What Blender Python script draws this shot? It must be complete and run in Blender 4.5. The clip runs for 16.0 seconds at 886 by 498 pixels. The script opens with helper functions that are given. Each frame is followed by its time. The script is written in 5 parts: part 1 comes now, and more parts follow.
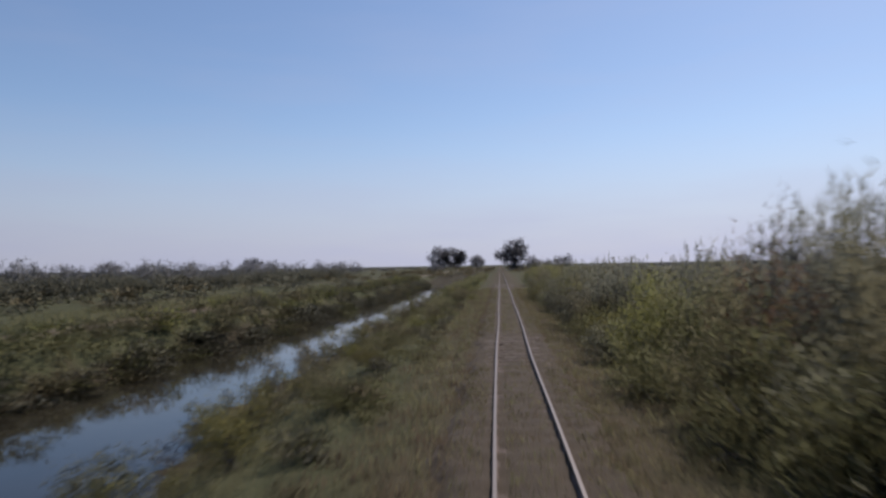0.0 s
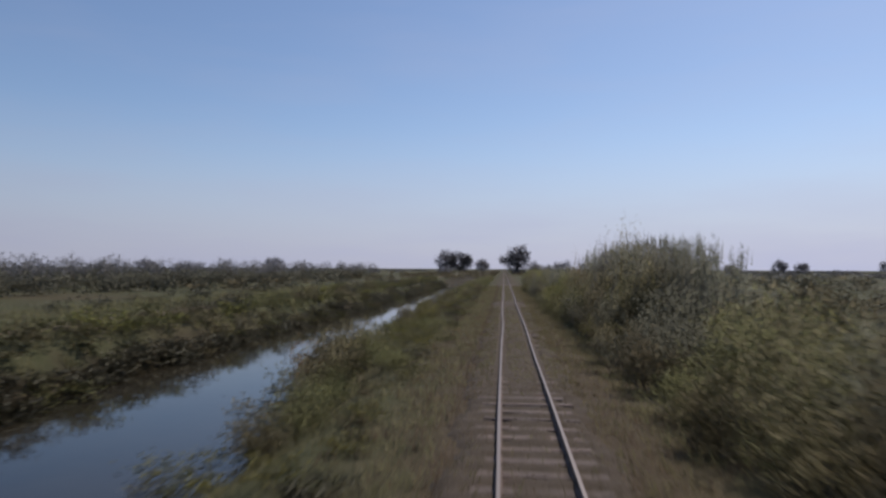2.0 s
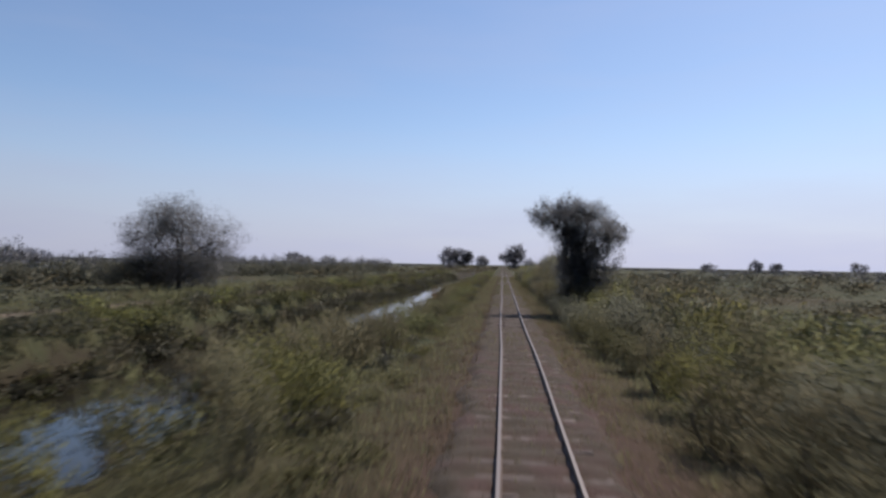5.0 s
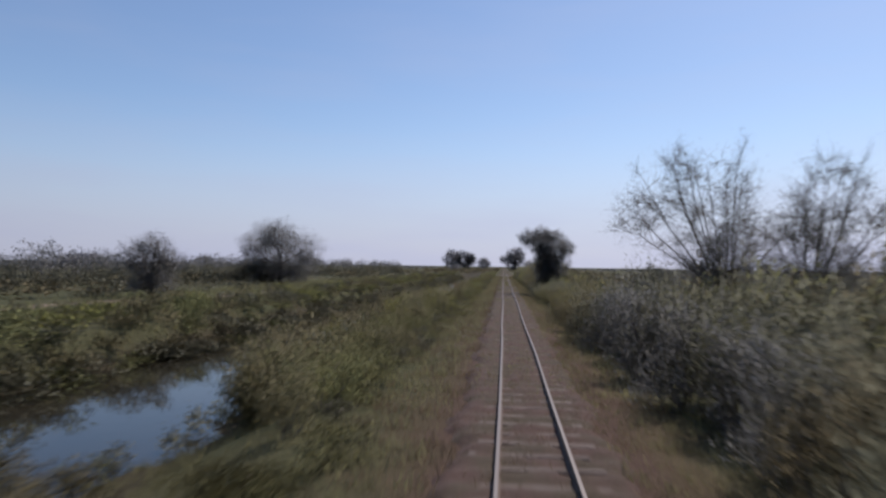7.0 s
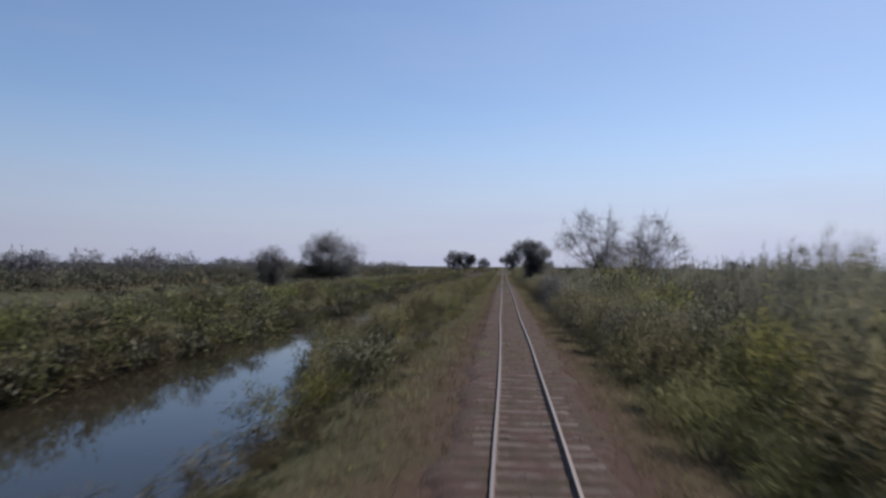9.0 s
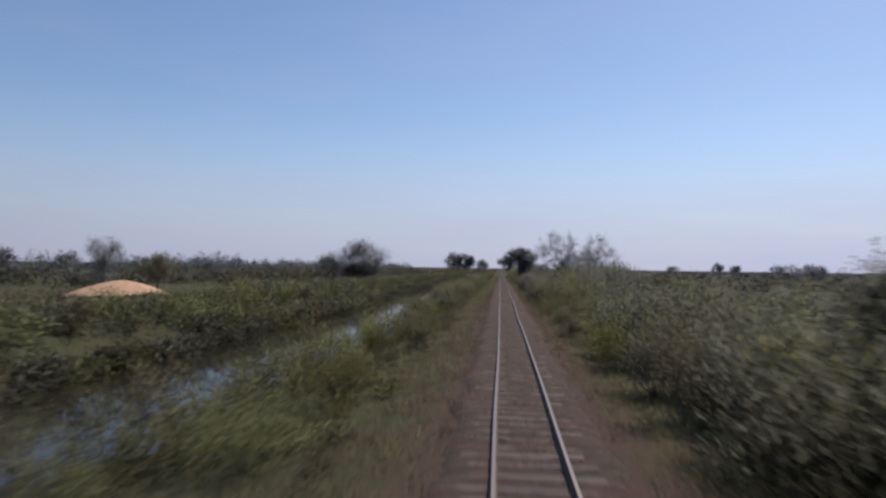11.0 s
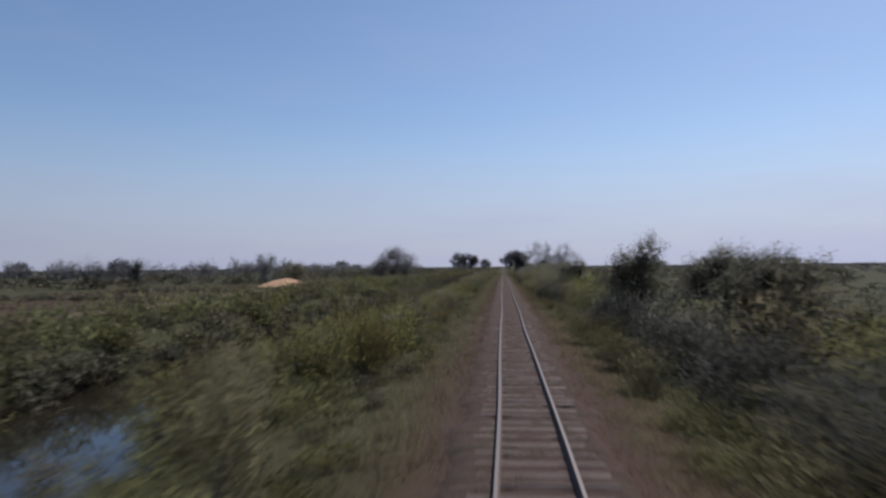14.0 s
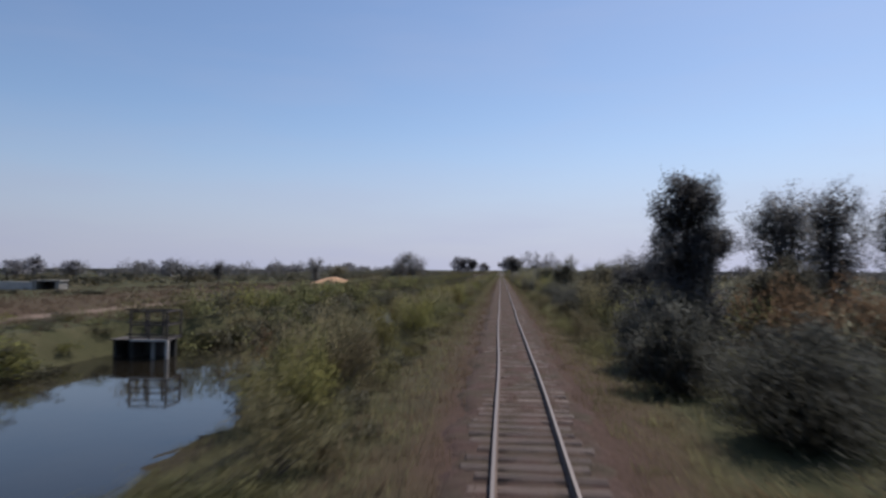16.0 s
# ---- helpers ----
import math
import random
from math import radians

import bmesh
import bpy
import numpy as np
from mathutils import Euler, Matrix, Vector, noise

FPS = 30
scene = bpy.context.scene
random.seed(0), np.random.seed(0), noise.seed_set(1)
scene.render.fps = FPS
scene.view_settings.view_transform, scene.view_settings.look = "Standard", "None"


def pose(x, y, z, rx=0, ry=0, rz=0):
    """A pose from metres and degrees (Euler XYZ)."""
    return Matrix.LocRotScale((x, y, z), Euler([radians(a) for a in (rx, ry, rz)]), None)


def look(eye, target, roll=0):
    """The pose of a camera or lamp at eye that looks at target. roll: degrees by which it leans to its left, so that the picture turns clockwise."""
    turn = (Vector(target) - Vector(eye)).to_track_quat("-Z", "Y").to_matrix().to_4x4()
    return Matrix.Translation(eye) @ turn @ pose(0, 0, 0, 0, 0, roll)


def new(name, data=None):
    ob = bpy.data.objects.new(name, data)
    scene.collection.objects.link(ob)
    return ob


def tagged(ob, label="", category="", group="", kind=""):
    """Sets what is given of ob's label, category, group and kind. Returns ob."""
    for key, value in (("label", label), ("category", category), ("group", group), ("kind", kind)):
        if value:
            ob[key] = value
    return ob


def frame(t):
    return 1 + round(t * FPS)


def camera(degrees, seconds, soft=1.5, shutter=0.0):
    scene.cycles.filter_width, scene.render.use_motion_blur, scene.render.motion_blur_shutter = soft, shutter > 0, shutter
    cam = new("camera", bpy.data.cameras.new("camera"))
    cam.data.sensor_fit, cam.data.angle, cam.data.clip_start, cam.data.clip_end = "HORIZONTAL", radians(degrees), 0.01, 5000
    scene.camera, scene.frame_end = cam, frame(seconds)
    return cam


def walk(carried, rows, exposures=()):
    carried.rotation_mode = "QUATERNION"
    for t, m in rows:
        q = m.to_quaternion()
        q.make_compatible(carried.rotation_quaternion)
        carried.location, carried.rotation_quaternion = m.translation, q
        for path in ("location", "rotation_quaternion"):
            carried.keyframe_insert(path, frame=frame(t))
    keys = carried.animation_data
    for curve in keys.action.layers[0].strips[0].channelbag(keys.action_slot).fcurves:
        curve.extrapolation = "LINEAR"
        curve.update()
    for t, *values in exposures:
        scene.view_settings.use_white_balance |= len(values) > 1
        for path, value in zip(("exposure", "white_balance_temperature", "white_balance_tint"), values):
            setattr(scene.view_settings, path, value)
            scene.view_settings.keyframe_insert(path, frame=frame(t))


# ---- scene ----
# ---- camera ----
# seconds, x, y (along the track), yaw, pitch, roll
ROWS = [
    (0.0, -0.402, -0.00, 4.95, 1.43, 1.03),
    (0.5, -0.403, -7.39, 5.00, 1.60, 0.50),
    (1.0, -0.449, -14.81, 5.23, 1.61, -0.43),
    (1.5, -0.443, -22.25, 5.01, 1.56, -0.59),
    (2.0, -0.452, -29.75, 5.30, 1.68, -0.30),
    (2.5, -0.391, -37.27, 4.95, 1.38, 0.50),
    (3.0, -0.451, -44.82, 5.01, 1.58, 0.14),
    (3.5, -0.434, -52.38, 5.10, 1.80, -0.14),
    (4.0, -0.473, -59.96, 5.08, 1.30, -0.41),
    (6.5, -0.523, -97.94, 5.40, 1.27, -1.66),
    (7.0, -0.498, -105.56, 5.27, 1.43, -0.83),
    (7.5, -0.452, -113.10, 5.02, 1.48, -0.75),
    (8.0, -0.468, -120.62, 5.20, 1.53, -0.52),
    (8.5, -0.428, -128.32, 5.58, 0.89, 0.16),
    (9.0, -0.438, -136.17, 5.20, 1.47, -0.57),
    (11.5, -0.494, -176.23, 5.00, 1.59, -0.84),
    (12.0, -0.406, -184.31, 5.08, 1.73, 0.49),
    (12.5, -0.399, -192.43, 5.07, 1.86, 0.40),
    (13.0, -0.410, -200.62, 4.87, 1.17, 0.88),
    (13.5, -0.473, -208.84, 5.00, 1.07, -0.01),
    (14.0, -0.416, -217.20, 5.19, 1.53, 0.59),
    (14.5, -0.471, -225.68, 5.11, 1.49, 0.34),
    (15.0, -0.457, -234.20, 4.91, 1.62, -0.49),
    (15.5, -0.444, -242.71, 5.25, 1.80, -0.85),
    (16.0, -0.439, -251.20, 5.01, 1.80, -0.28),
]
# seconds, stops, kelvin, tint of the camera's own exposure
EXPOSURES = [
    (0.0, 0.05, 6150, 15),
    (0.5, -0.07, 6100, 15),
    (1.0, 0.07, 6250, 16),
    (1.5, -0.07, 6200, 16),
    (2.0, -0.07, 6150, 15),
    (2.5, 0.00, 6170, 15),
    (3.0, 0.00, 6000, 15),
    (3.5, 0.17, 6150, 14),
    (6.5, 0.16, 6100, 15),
    (7.5, 0.10, 6120, 14),
    (8.5, 0.00, 6000, 14),
    (9.0, 0.03, 6020, 14),
    (11.5, 0.00, 6050, 14),
    (12.0, -0.10, 6020, 14),
    (13.0, -0.03, 5990, 14),
    (13.5, -0.10, 5950, 13),
    (14.5, -0.10, 5980, 14),
    (15.0, 0.03, 6000, 14),
    (16.0, 0.03, 6080, 14),
]
cam = camera(68.0, 16.0, soft=2.6, shutter=0.5)
walk(cam, [(t, pose(x, y, 2.874, 90 + p, r, w)) for t, x, y, w, p, r in ROWS], EXPOSURES)

# ---- world and sun ----
SUN_TO = Vector((0.47, 0.65, 1.05)).normalized()
world = bpy.data.worlds.new("sky")
scene.world = world
world.use_nodes = True
wn, wl = world.node_tree.nodes, world.node_tree.links
sky = wn.new("ShaderNodeTexSky")
sky.sky_type = 'NISHITA'
sky.sun_disc = False
sky.sun_elevation = math.asin(SUN_TO.z)
sky.sun_rotation = math.atan2(SUN_TO.x, SUN_TO.y)
sky.air_density, sky.dust_density, sky.ozone_density = 1.0, 0.6, 2.0
# thin summer haze low over the plain
tc = wn.new("ShaderNodeTexCoord")
sz = wn.new("ShaderNodeSeparateXYZ")
wl.new(tc.outputs["Generated"], sz.inputs[0])
low = wn.new("ShaderNodeMapRange")
low.interpolation_type = 'SMOOTHERSTEP'
low.inputs[1].default_value, low.inputs[2].default_value, low.inputs[3].default_value, low.inputs[4].default_value = -0.02, 0.25, 0.85, 0.0
wl.new(sz.outputs[2], low.inputs[0])
# the haze is brighter towards the sun, with faint veils of high cloud in it
near_sun = wn.new("ShaderNodeVectorMath")
near_sun.operation = 'DOT_PRODUCT'
near_sun.inputs[1].default_value = Vector((SUN_TO.x, SUN_TO.y, 0)).normalized()
wl.new(tc.outputs["Generated"], near_sun.inputs[0])
glare = wn.new("ShaderNodeMapRange")
glare.inputs[1].default_value, glare.inputs[2].default_value, glare.inputs[3].default_value, glare.inputs[4].default_value = 0.1, 1.0, 0.71, 1.0
wl.new(near_sun.outputs["Value"], glare.inputs[0])
veil_map = wn.new("ShaderNodeMapping")
veil_map.inputs["Scale"].default_value = (1.6, 1.6, 9.0)
wl.new(tc.outputs["Generated"], veil_map.inputs[0])
veil = wn.new("ShaderNodeTexNoise")
veil.inputs["Scale"].default_value, veil.inputs["Detail"].default_value = 2.2, 5.0
wl.new(veil_map.outputs[0], veil.inputs["Vector"])
veil_amount = wn.new("ShaderNodeMapRange")
veil_amount.inputs[1].default_value, veil_amount.inputs[2].default_value, veil_amount.inputs[3].default_value, veil_amount.inputs[4].default_value = 0.45, 0.75, 0.0, 0.14
wl.new(veil.outputs[0], veil_amount.inputs[0])
thick = wn.new("ShaderNodeMath")
thick.operation = 'ADD'
wl.new(low.outputs[0], thick.inputs[0])
wl.new(veil_amount.outputs[0], thick.inputs[1])
haze = wn.new("ShaderNodeVectorMath")
haze.operation = 'SCALE'
haze.inputs[0].default_value = (4.92, 5.15, 6.42)
wl.new(glare.outputs[0], haze.inputs["Scale"])
hz = wn.new("ShaderNodeMix")
hz.data_type = 'RGBA'
wl.new(haze.outputs[0], hz.inputs[7])
wl.new(thick.outputs[0], hz.inputs[0])
wl.new(sky.outputs[0], hz.inputs[6])
wl.new(hz.outputs[2], wn["Background"].inputs[0])
wn["Background"].inputs[1].default_value = 0.104
sun_data = bpy.data.lights.new("sun", 'SUN')
sun_data.energy, sun_data.angle, sun_data.color = 3.6, radians(0.6), (1.0, 0.93, 0.82)
sun = new("sun", sun_data)
sun.matrix_world = look(SUN_TO * 100, (0, 0, 0))

# ---- helpers of this scene ----
Y0, Y1 = -262.0, 95.0          # the stretch of track that is seen close by
RAIL_Z = 0.14
WATER_Z = -1.9


def wob(y, a, b, seed):
    """Smooth wander along the track, about -1 to 1."""
    return 0.6 * math.sin(y / a + seed) + 0.4 * math.sin(y / b + 2.7 * seed)


def ease(a, b, v):
    t = np.clip((np.asarray(v, float) - a) / (b - a), 0, 1)
    return t * t * (3 - 2 * t)


def mesh_of(name, verts, faces, mat, smooth=False, normals=None):
    """One mesh from arrays; faces all have the same number of corners."""
    me = bpy.data.meshes.new(name)
    v = np.ascontiguousarray(verts, dtype=np.float32)
    f = np.ascontiguousarray(faces, dtype=np.int32)
    k = f.shape[1]
    me.vertices.add(len(v))
    me.vertices.foreach_set("co", v.ravel())
    me.loops.add(f.size)
    me.loops.foreach_set("vertex_index", f.ravel())
    me.polygons.add(len(f))
    me.polygons.foreach_set("loop_start", np.arange(0, f.size, k, dtype=np.int32))
    me.polygons.foreach_set("use_smooth", np.full(len(f), smooth or normals is not None))
    me.update(calc_edges=True)
    if normals is not None:
        me.normals_split_custom_set_from_vertices(np.ascontiguousarray(normals, dtype=np.float32))
    me.materials.append(mat)
    return me


def part(name, data, parent, label="", where=None):
    """Links a mesh as one part under a thing."""
    ob = new(name, data)
    ob.parent = parent
    if where is not None:
        ob.matrix_basis = where
    return tagged(ob, label)


def part_bm(name, bm, mat, parent, label="", where=None):
    me = bpy.data.meshes.new(name)
    bm.to_mesh(me)
    bm.free()
    me.materials.append(mat)
    return part(name, me, parent, label, where)


def root(name, m, label, category, group="", kind=""):
    ob = new(name)
    ob.empty_display_size = 0.2
    ob.matrix_basis = m
    return tagged(ob, label, category, group, kind)


def add_box(bm, x0, x1, y0, y1, z0, z1, bevel=0.0):
    r = bmesh.ops.create_cube(bm, size=1.0)
    for v in r["verts"]:
        v.co = Vector((x0 + (v.co.x + .5) * (x1 - x0), y0 + (v.co.y + .5) * (y1 - y0), z0 + (v.co.z + .5) * (z1 - z0)))
    if bevel:
        es = list({e for v in r["verts"] for e in v.link_edges})
        bmesh.ops.bevel(bm, geom=es, offset=bevel, segments=1, affect='EDGES')


# ---- materials ----
def material(name):
    m = bpy.data.materials.new(name)
    m.use_nodes = True
    n, l = m.node_tree.nodes, m.node_tree.links
    return m, n, l, n["Principled BSDF"]


def noise_node(n, l, scale, detail=4.0, rough=0.55, vec=None):
    t = n.new("ShaderNodeTexNoise")
    t.inputs["Scale"].default_value = scale
    t.inputs["Detail"].default_value = detail
    t.inputs["Roughness"].default_value = rough
    if vec is not None:
        l.new(vec, t.inputs["Vector"])
    return t


def ramp_node(n, l, fac, stops):
    r = n.new("ShaderNodeValToRGB")
    e = r.color_ramp.elements
    while len(e) < len(stops):
        e.new(0.5)
    for k, (p, c) in enumerate(stops):
        e[k].position = p
        e[k].color = (*c, 1)
    l.new(fac, r.inputs[0])
    return r


def math_node(n, l, op, a, b):
    t = n.new("ShaderNodeMath")
    t.operation = op
    for k, v in enumerate((a, b)):
        if isinstance(v, (int, float)):
            t.inputs[k].default_value = v
        else:
            l.new(v, t.inputs[k])
    return t.outputs[0]


def mix_node(n, l, fac, a, b, blend='MIX'):
    t = n.new("ShaderNodeMix")
    t.data_type, t.blend_type = 'RGBA', blend
    for k, v in ((0, fac), (6, a), (7, b)):
        if isinstance(v, (int, float)):
            t.inputs[k].default_value = v
        elif isinstance(v, tuple):
            t.inputs[k].default_value = (*v, 1)
        else:
            l.new(v, t.inputs[k])
    return t.outputs[2]


def bump_to(n, l, bsdf, height, strength, dist):
    b = n.new("ShaderNodeBump")
    b.inputs["Strength"].default_value = strength
    b.inputs["Distance"].default_value = dist
    l.new(height, b.inputs["Height"])
    l.new(b.outputs[0], bsdf.inputs["Normal"])


def leaf_material(name, dark, mid, light, glow=0.60):
    """Leaves that vary one by one and plant by plant, and let some light through."""
    m, n, l, p = material(name)
    geo = n.new("ShaderNodeNewGeometry")
    info = n.new("ShaderNodeObjectInfo")
    r = ramp_node(n, l, geo.outputs["Random Per Island"], [(0.0, tuple(.3 * a + .7 * c for a, c in zip(dark, mid))), (0.55, mid), (1.0, tuple(.3 * a + .7 * c for a, c in zip(light, mid)))])
    big = noise_node(n, l, 0.35, 2.0, vec=geo.outputs["Position"])
    v = math_node(n, l, 'ADD', math_node(n, l, 'MULTIPLY', info.outputs["Random"], 0.45), math_node(n, l, 'MULTIPLY', big.outputs[0], 0.9))
    hue = n.new("ShaderNodeHueSaturation")
    l.new(r.outputs[0], hue.inputs["Color"])
    hue.inputs["Saturation"].default_value = 0.90
    l.new(math_node(n, l, 'ADD', v, 0.51), hue.inputs["Value"])
    l.new(math_node(n, l, 'ADD', math_node(n, l, 'MULTIPLY', info.outputs["Random"], 0.03), 0.480), hue.inputs["Hue"])
    p.inputs["Roughness"].default_value = 0.65
    p.inputs["Specular IOR Level"].default_value = 0.15
    p.inputs["Sheen Weight"].default_value = 0.3
    p.inputs["Sheen Roughness"].default_value = 0.6
    l.new(hue.outputs[0], p.inputs["Base Color"])
    l.new(hue.outputs[0], p.inputs["Sheen Tint"])
    tr = n.new("ShaderNodeBsdfTranslucent")
    l.new(hue.outputs[0], tr.inputs["Color"])
    mx = n.new("ShaderNodeMixShader")
    mx.inputs[0].default_value = glow
    l.new(p.outputs[0], mx.inputs[1])
    l.new(tr.outputs[0], mx.inputs[2])
    l.new(mx.outputs[0], n["Material Output"].inputs[0])
    return m


LEAF_DARK = leaf_material("leaf_dark_green", (0.137, 0.133, 0.090), (0.175, 0.168, 0.115), (0.210, 0.198, 0.140), 0.70)
# paled and greyed leaves, the haze over shaded crowns put into colour
LEAF_TREE = leaf_material("leaf_tree_paled", (0.150, 0.150, 0.148), (0.190, 0.187, 0.186), (0.222, 0.215, 0.215), 0.80)
# darker leaf copy, the shade on dense masses put into its colour
LEAF_SHADE = leaf_material("leaf_shade_green", (0.075, 0.078, 0.066), (0.105, 0.106, 0.090), (0.130, 0.128, 0.110), 0.60)
LEAF_GREEN = leaf_material("leaf_green", (0.135, 0.141, 0.058), (0.207, 0.204, 0.086), (0.305, 0.278, 0.124))
LEAF_OLIVE = leaf_material("leaf_olive", (0.149, 0.132, 0.073), (0.218, 0.192, 0.103), (0.305, 0.258, 0.145))
LEAF_YELLOW = leaf_material("leaf_yellow_green", (0.160, 0.163, 0.050), (0.240, 0.232, 0.066), (0.337, 0.294, 0.091))
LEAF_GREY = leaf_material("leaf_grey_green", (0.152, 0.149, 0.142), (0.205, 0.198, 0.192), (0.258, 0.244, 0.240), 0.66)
# paler, bluish copy of the tree leaves with distance haze in the colour
LEAF_FAR = leaf_material("leaf_far_hazed", (0.228, 0.227, 0.251), (0.297, 0.291, 0.320), (0.365, 0.351, 0.389), 0.66)
LEAF_RUST = leaf_material("leaf_rust", (0.128, 0.083, 0.049), (0.194, 0.129, 0.067), (0.275, 0.183, 0.091))
GRASS_GREEN = leaf_material("grass_green", (0.104, 0.101, 0.045), (0.167, 0.148, 0.069), (0.260, 0.202, 0.107), 0.60)
GRASS_DRY = leaf_material("grass_dry", (0.094, 0.070, 0.038), (0.145, 0.106, 0.059), (0.222, 0.159, 0.093), 0.60)
REED = leaf_material("cane_leaf", (0.115, 0.114, 0.074), (0.190, 0.182, 0.122), (0.318, 0.295, 0.214), 0.62)


def bark_material(name, a, b):
    m, n, l, p = material(name)
    co = n.new("ShaderNodeTexCoord")
    t = noise_node(n, l, 9.0, 6.0, vec=co.outputs["Object"])
    r = ramp_node(n, l, t.outputs[0], [(0.3, a), (0.7, b)])
    l.new(r.outputs[0], p.inputs["Base Color"])
    p.inputs["Roughness"].default_value = 0.9
    bump_to(n, l, p, t.outputs[0], 0.6, 0.03)
    return m


BARK = bark_material("bark_grey_brown", (0.07, 0.055, 0.042), (0.17, 0.14, 0.11))
TWIG = bark_material("twig_brown", (0.09, 0.072, 0.055), (0.20, 0.165, 0.13))


# the dirt road: along the track, and how far it lies beyond x = -25
ROAD = [(-262, 6.5), (-190, 5.5), (-160, 6.0), (-140, 8.0), (-124, 10.5), (-104, 9.0), (-80, 8.5), (-58, 6.5), (-47, 2.0), (-15, -.8), (60, -.8)]


def road_x(y):
    return -25.1 - np.interp(y, [a for a, b in ROAD], [b for a, b in ROAD])


def ground_material():
    """Soil and short growth: brown earth along the track and on the dirt road, green and straw elsewhere."""
    m, n, l, p = material("ground_soil_and_grass")
    geo = n.new("ShaderNodeNewGeometry")
    sep = n.new("ShaderNodeSeparateXYZ")
    l.new(geo.outputs["Position"], sep.inputs[0])
    big = noise_node(n, l, 0.05, 5.0, vec=geo.outputs["Position"])
    mid = noise_node(n, l, 0.6, 6.0, vec=geo.outputs["Position"])
    fine = noise_node(n, l, 9.0, 6.0, 0.7, vec=geo.outputs["Position"])
    tuft = noise_node(n, l, 4.5, 8.0, 0.75, vec=geo.outputs["Position"])
    grass = ramp_node(n, l, math_node(n, l, 'ADD', math_node(n, l, 'MULTIPLY', mid.outputs[0], 0.45), math_node(n, l, 'MULTIPLY', tuft.outputs[0], 0.55)), [(0.25, (0.036, 0.039, 0.019)), (0.5, (0.065, 0.065, 0.031)), (0.75, (0.107, 0.094, 0.050))])
    straw = ramp_node(n, l, fine.outputs[0], [(0.3, (0.062, 0.037, 0.022)), (0.7, (0.118, 0.068, 0.050))])
    earth = ramp_node(n, l, fine.outputs[0], [(0.3, (0.057, 0.034, 0.028)), (0.7, (0.112, 0.069, 0.051))])
    mossy = ramp_node(n, l, fine.outputs[0], [(0.3, (0.050, 0.041, 0.024)), (0.7, (0.096, 0.076, 0.048))])
    wet = n.new("ShaderNodeMapRange")
    wet.inputs[1].default_value, wet.inputs[2].default_value = -75.0, -5.0
    l.new(sep.outputs[1], wet.inputs[0])
    earth_col = mix_node(n, l, math_node(n, l, 'MULTIPLY', wet.outputs[0], 0.85), earth.outputs[0], mossy.outputs[0])
    straw_col = mix_node(n, l, math_node(n, l, 'MULTIPLY', wet.outputs[0], 0.6), straw.outputs[0], mossy.outputs[0])
    x = math_node(n, l, 'ADD', sep.outputs[0], math_node(n, l, 'MULTIPLY', math_node(n, l, 'SUBTRACT', mid.outputs[0], 0.5), 2.4))

    def band(a, b, c, d):
        up = n.new("ShaderNodeMapRange")
        up.inputs[1].default_value, up.inputs[2].default_value = a, b
        l.new(x, up.inputs[0])
        dn = n.new("ShaderNodeMapRange")
        dn.inputs[1].default_value, dn.inputs[2].default_value, dn.inputs[3].default_value, dn.inputs[4].default_value = c, d, 1.0, 0.0
        l.new(x, dn.inputs[0])
        return math_node(n, l, 'MULTIPLY', up.outputs[0], dn.outputs[0])
    patch = ramp_node(n, l, big.outputs[0], [(0.46, (0, 0, 0)), (0.68, (0.4, 0.4, 0.4))])
    col = mix_node(n, l, patch.outputs[0], grass.outputs[0], straw.outputs[0])
    col = mix_node(n, l, math_node(n, l, 'MULTIPLY', band(-3.4, -1.8, 2.6, 3.6), 0.5), col, straw_col)
    col = mix_node(n, l, math_node(n, l, 'MULTIPLY', band(-1.9, -1.2, 1.6, 2.4), 0.85), col, earth_col)
    # mud at the water, dirt road, ploughed field beyond it
    col = mix_node(n, l, band(-18.6, -17.8, -7.9, -6.9), col, (0.050, 0.040, 0.024))
    along = n.new("ShaderNodeMapRange")
    along.inputs[1].default_value, along.inputs[2].default_value = -262.0, 62.0
    l.new(sep.outputs[1], along.inputs[0])
    bend = ramp_node(n, l, along.outputs[0], [((a + 262) / 324, ((b + 2) / 20,) * 3) for a, b in ROAD])
    x = math_node(n, l, 'ADD', math_node(n, l, 'ADD', sep.outputs[0], math_node(n, l, 'MULTIPLY', math_node(n, l, 'SUBTRACT', mid.outputs[0], 0.5), 0.9)),
                  math_node(n, l, 'SUBTRACT', math_node(n, l, 'MULTIPLY', bend.outputs[0], 20.0), 2.0))
    yy = n.new("ShaderNodeMapRange")
    yy.inputs[1].default_value, yy.inputs[2].default_value, yy.inputs[3].default_value, yy.inputs[4].default_value = -128.0, -106.0, 1.0, 0.0
    l.new(sep.outputs[1], yy.inputs[0])
    field = math_node(n, l, 'MULTIPLY', band(-50.0, -40.0, -23.5, -20.5), yy.outputs[0])
    col = mix_node(n, l, math_node(n, l, 'MULTIPLY', field, 0.6), col, straw.outputs[0])
    l_road = band(-27.0, -25.4, -24.8, -23.2)
    col = mix_node(n, l, math_node(n, l, 'MULTIPLY', l_road, 0.62), col, (0.282, 0.205, 0.160))
    l.new(col, p.inputs["Base Color"])
    p.inputs["Roughness"].default_value = 0.95
    p.inputs["Specular IOR Level"].default_value = 0.1
    bump_to(n, l, p, fine.outputs[0], 0.7, 0.06)
    return m


GROUND = ground_material()


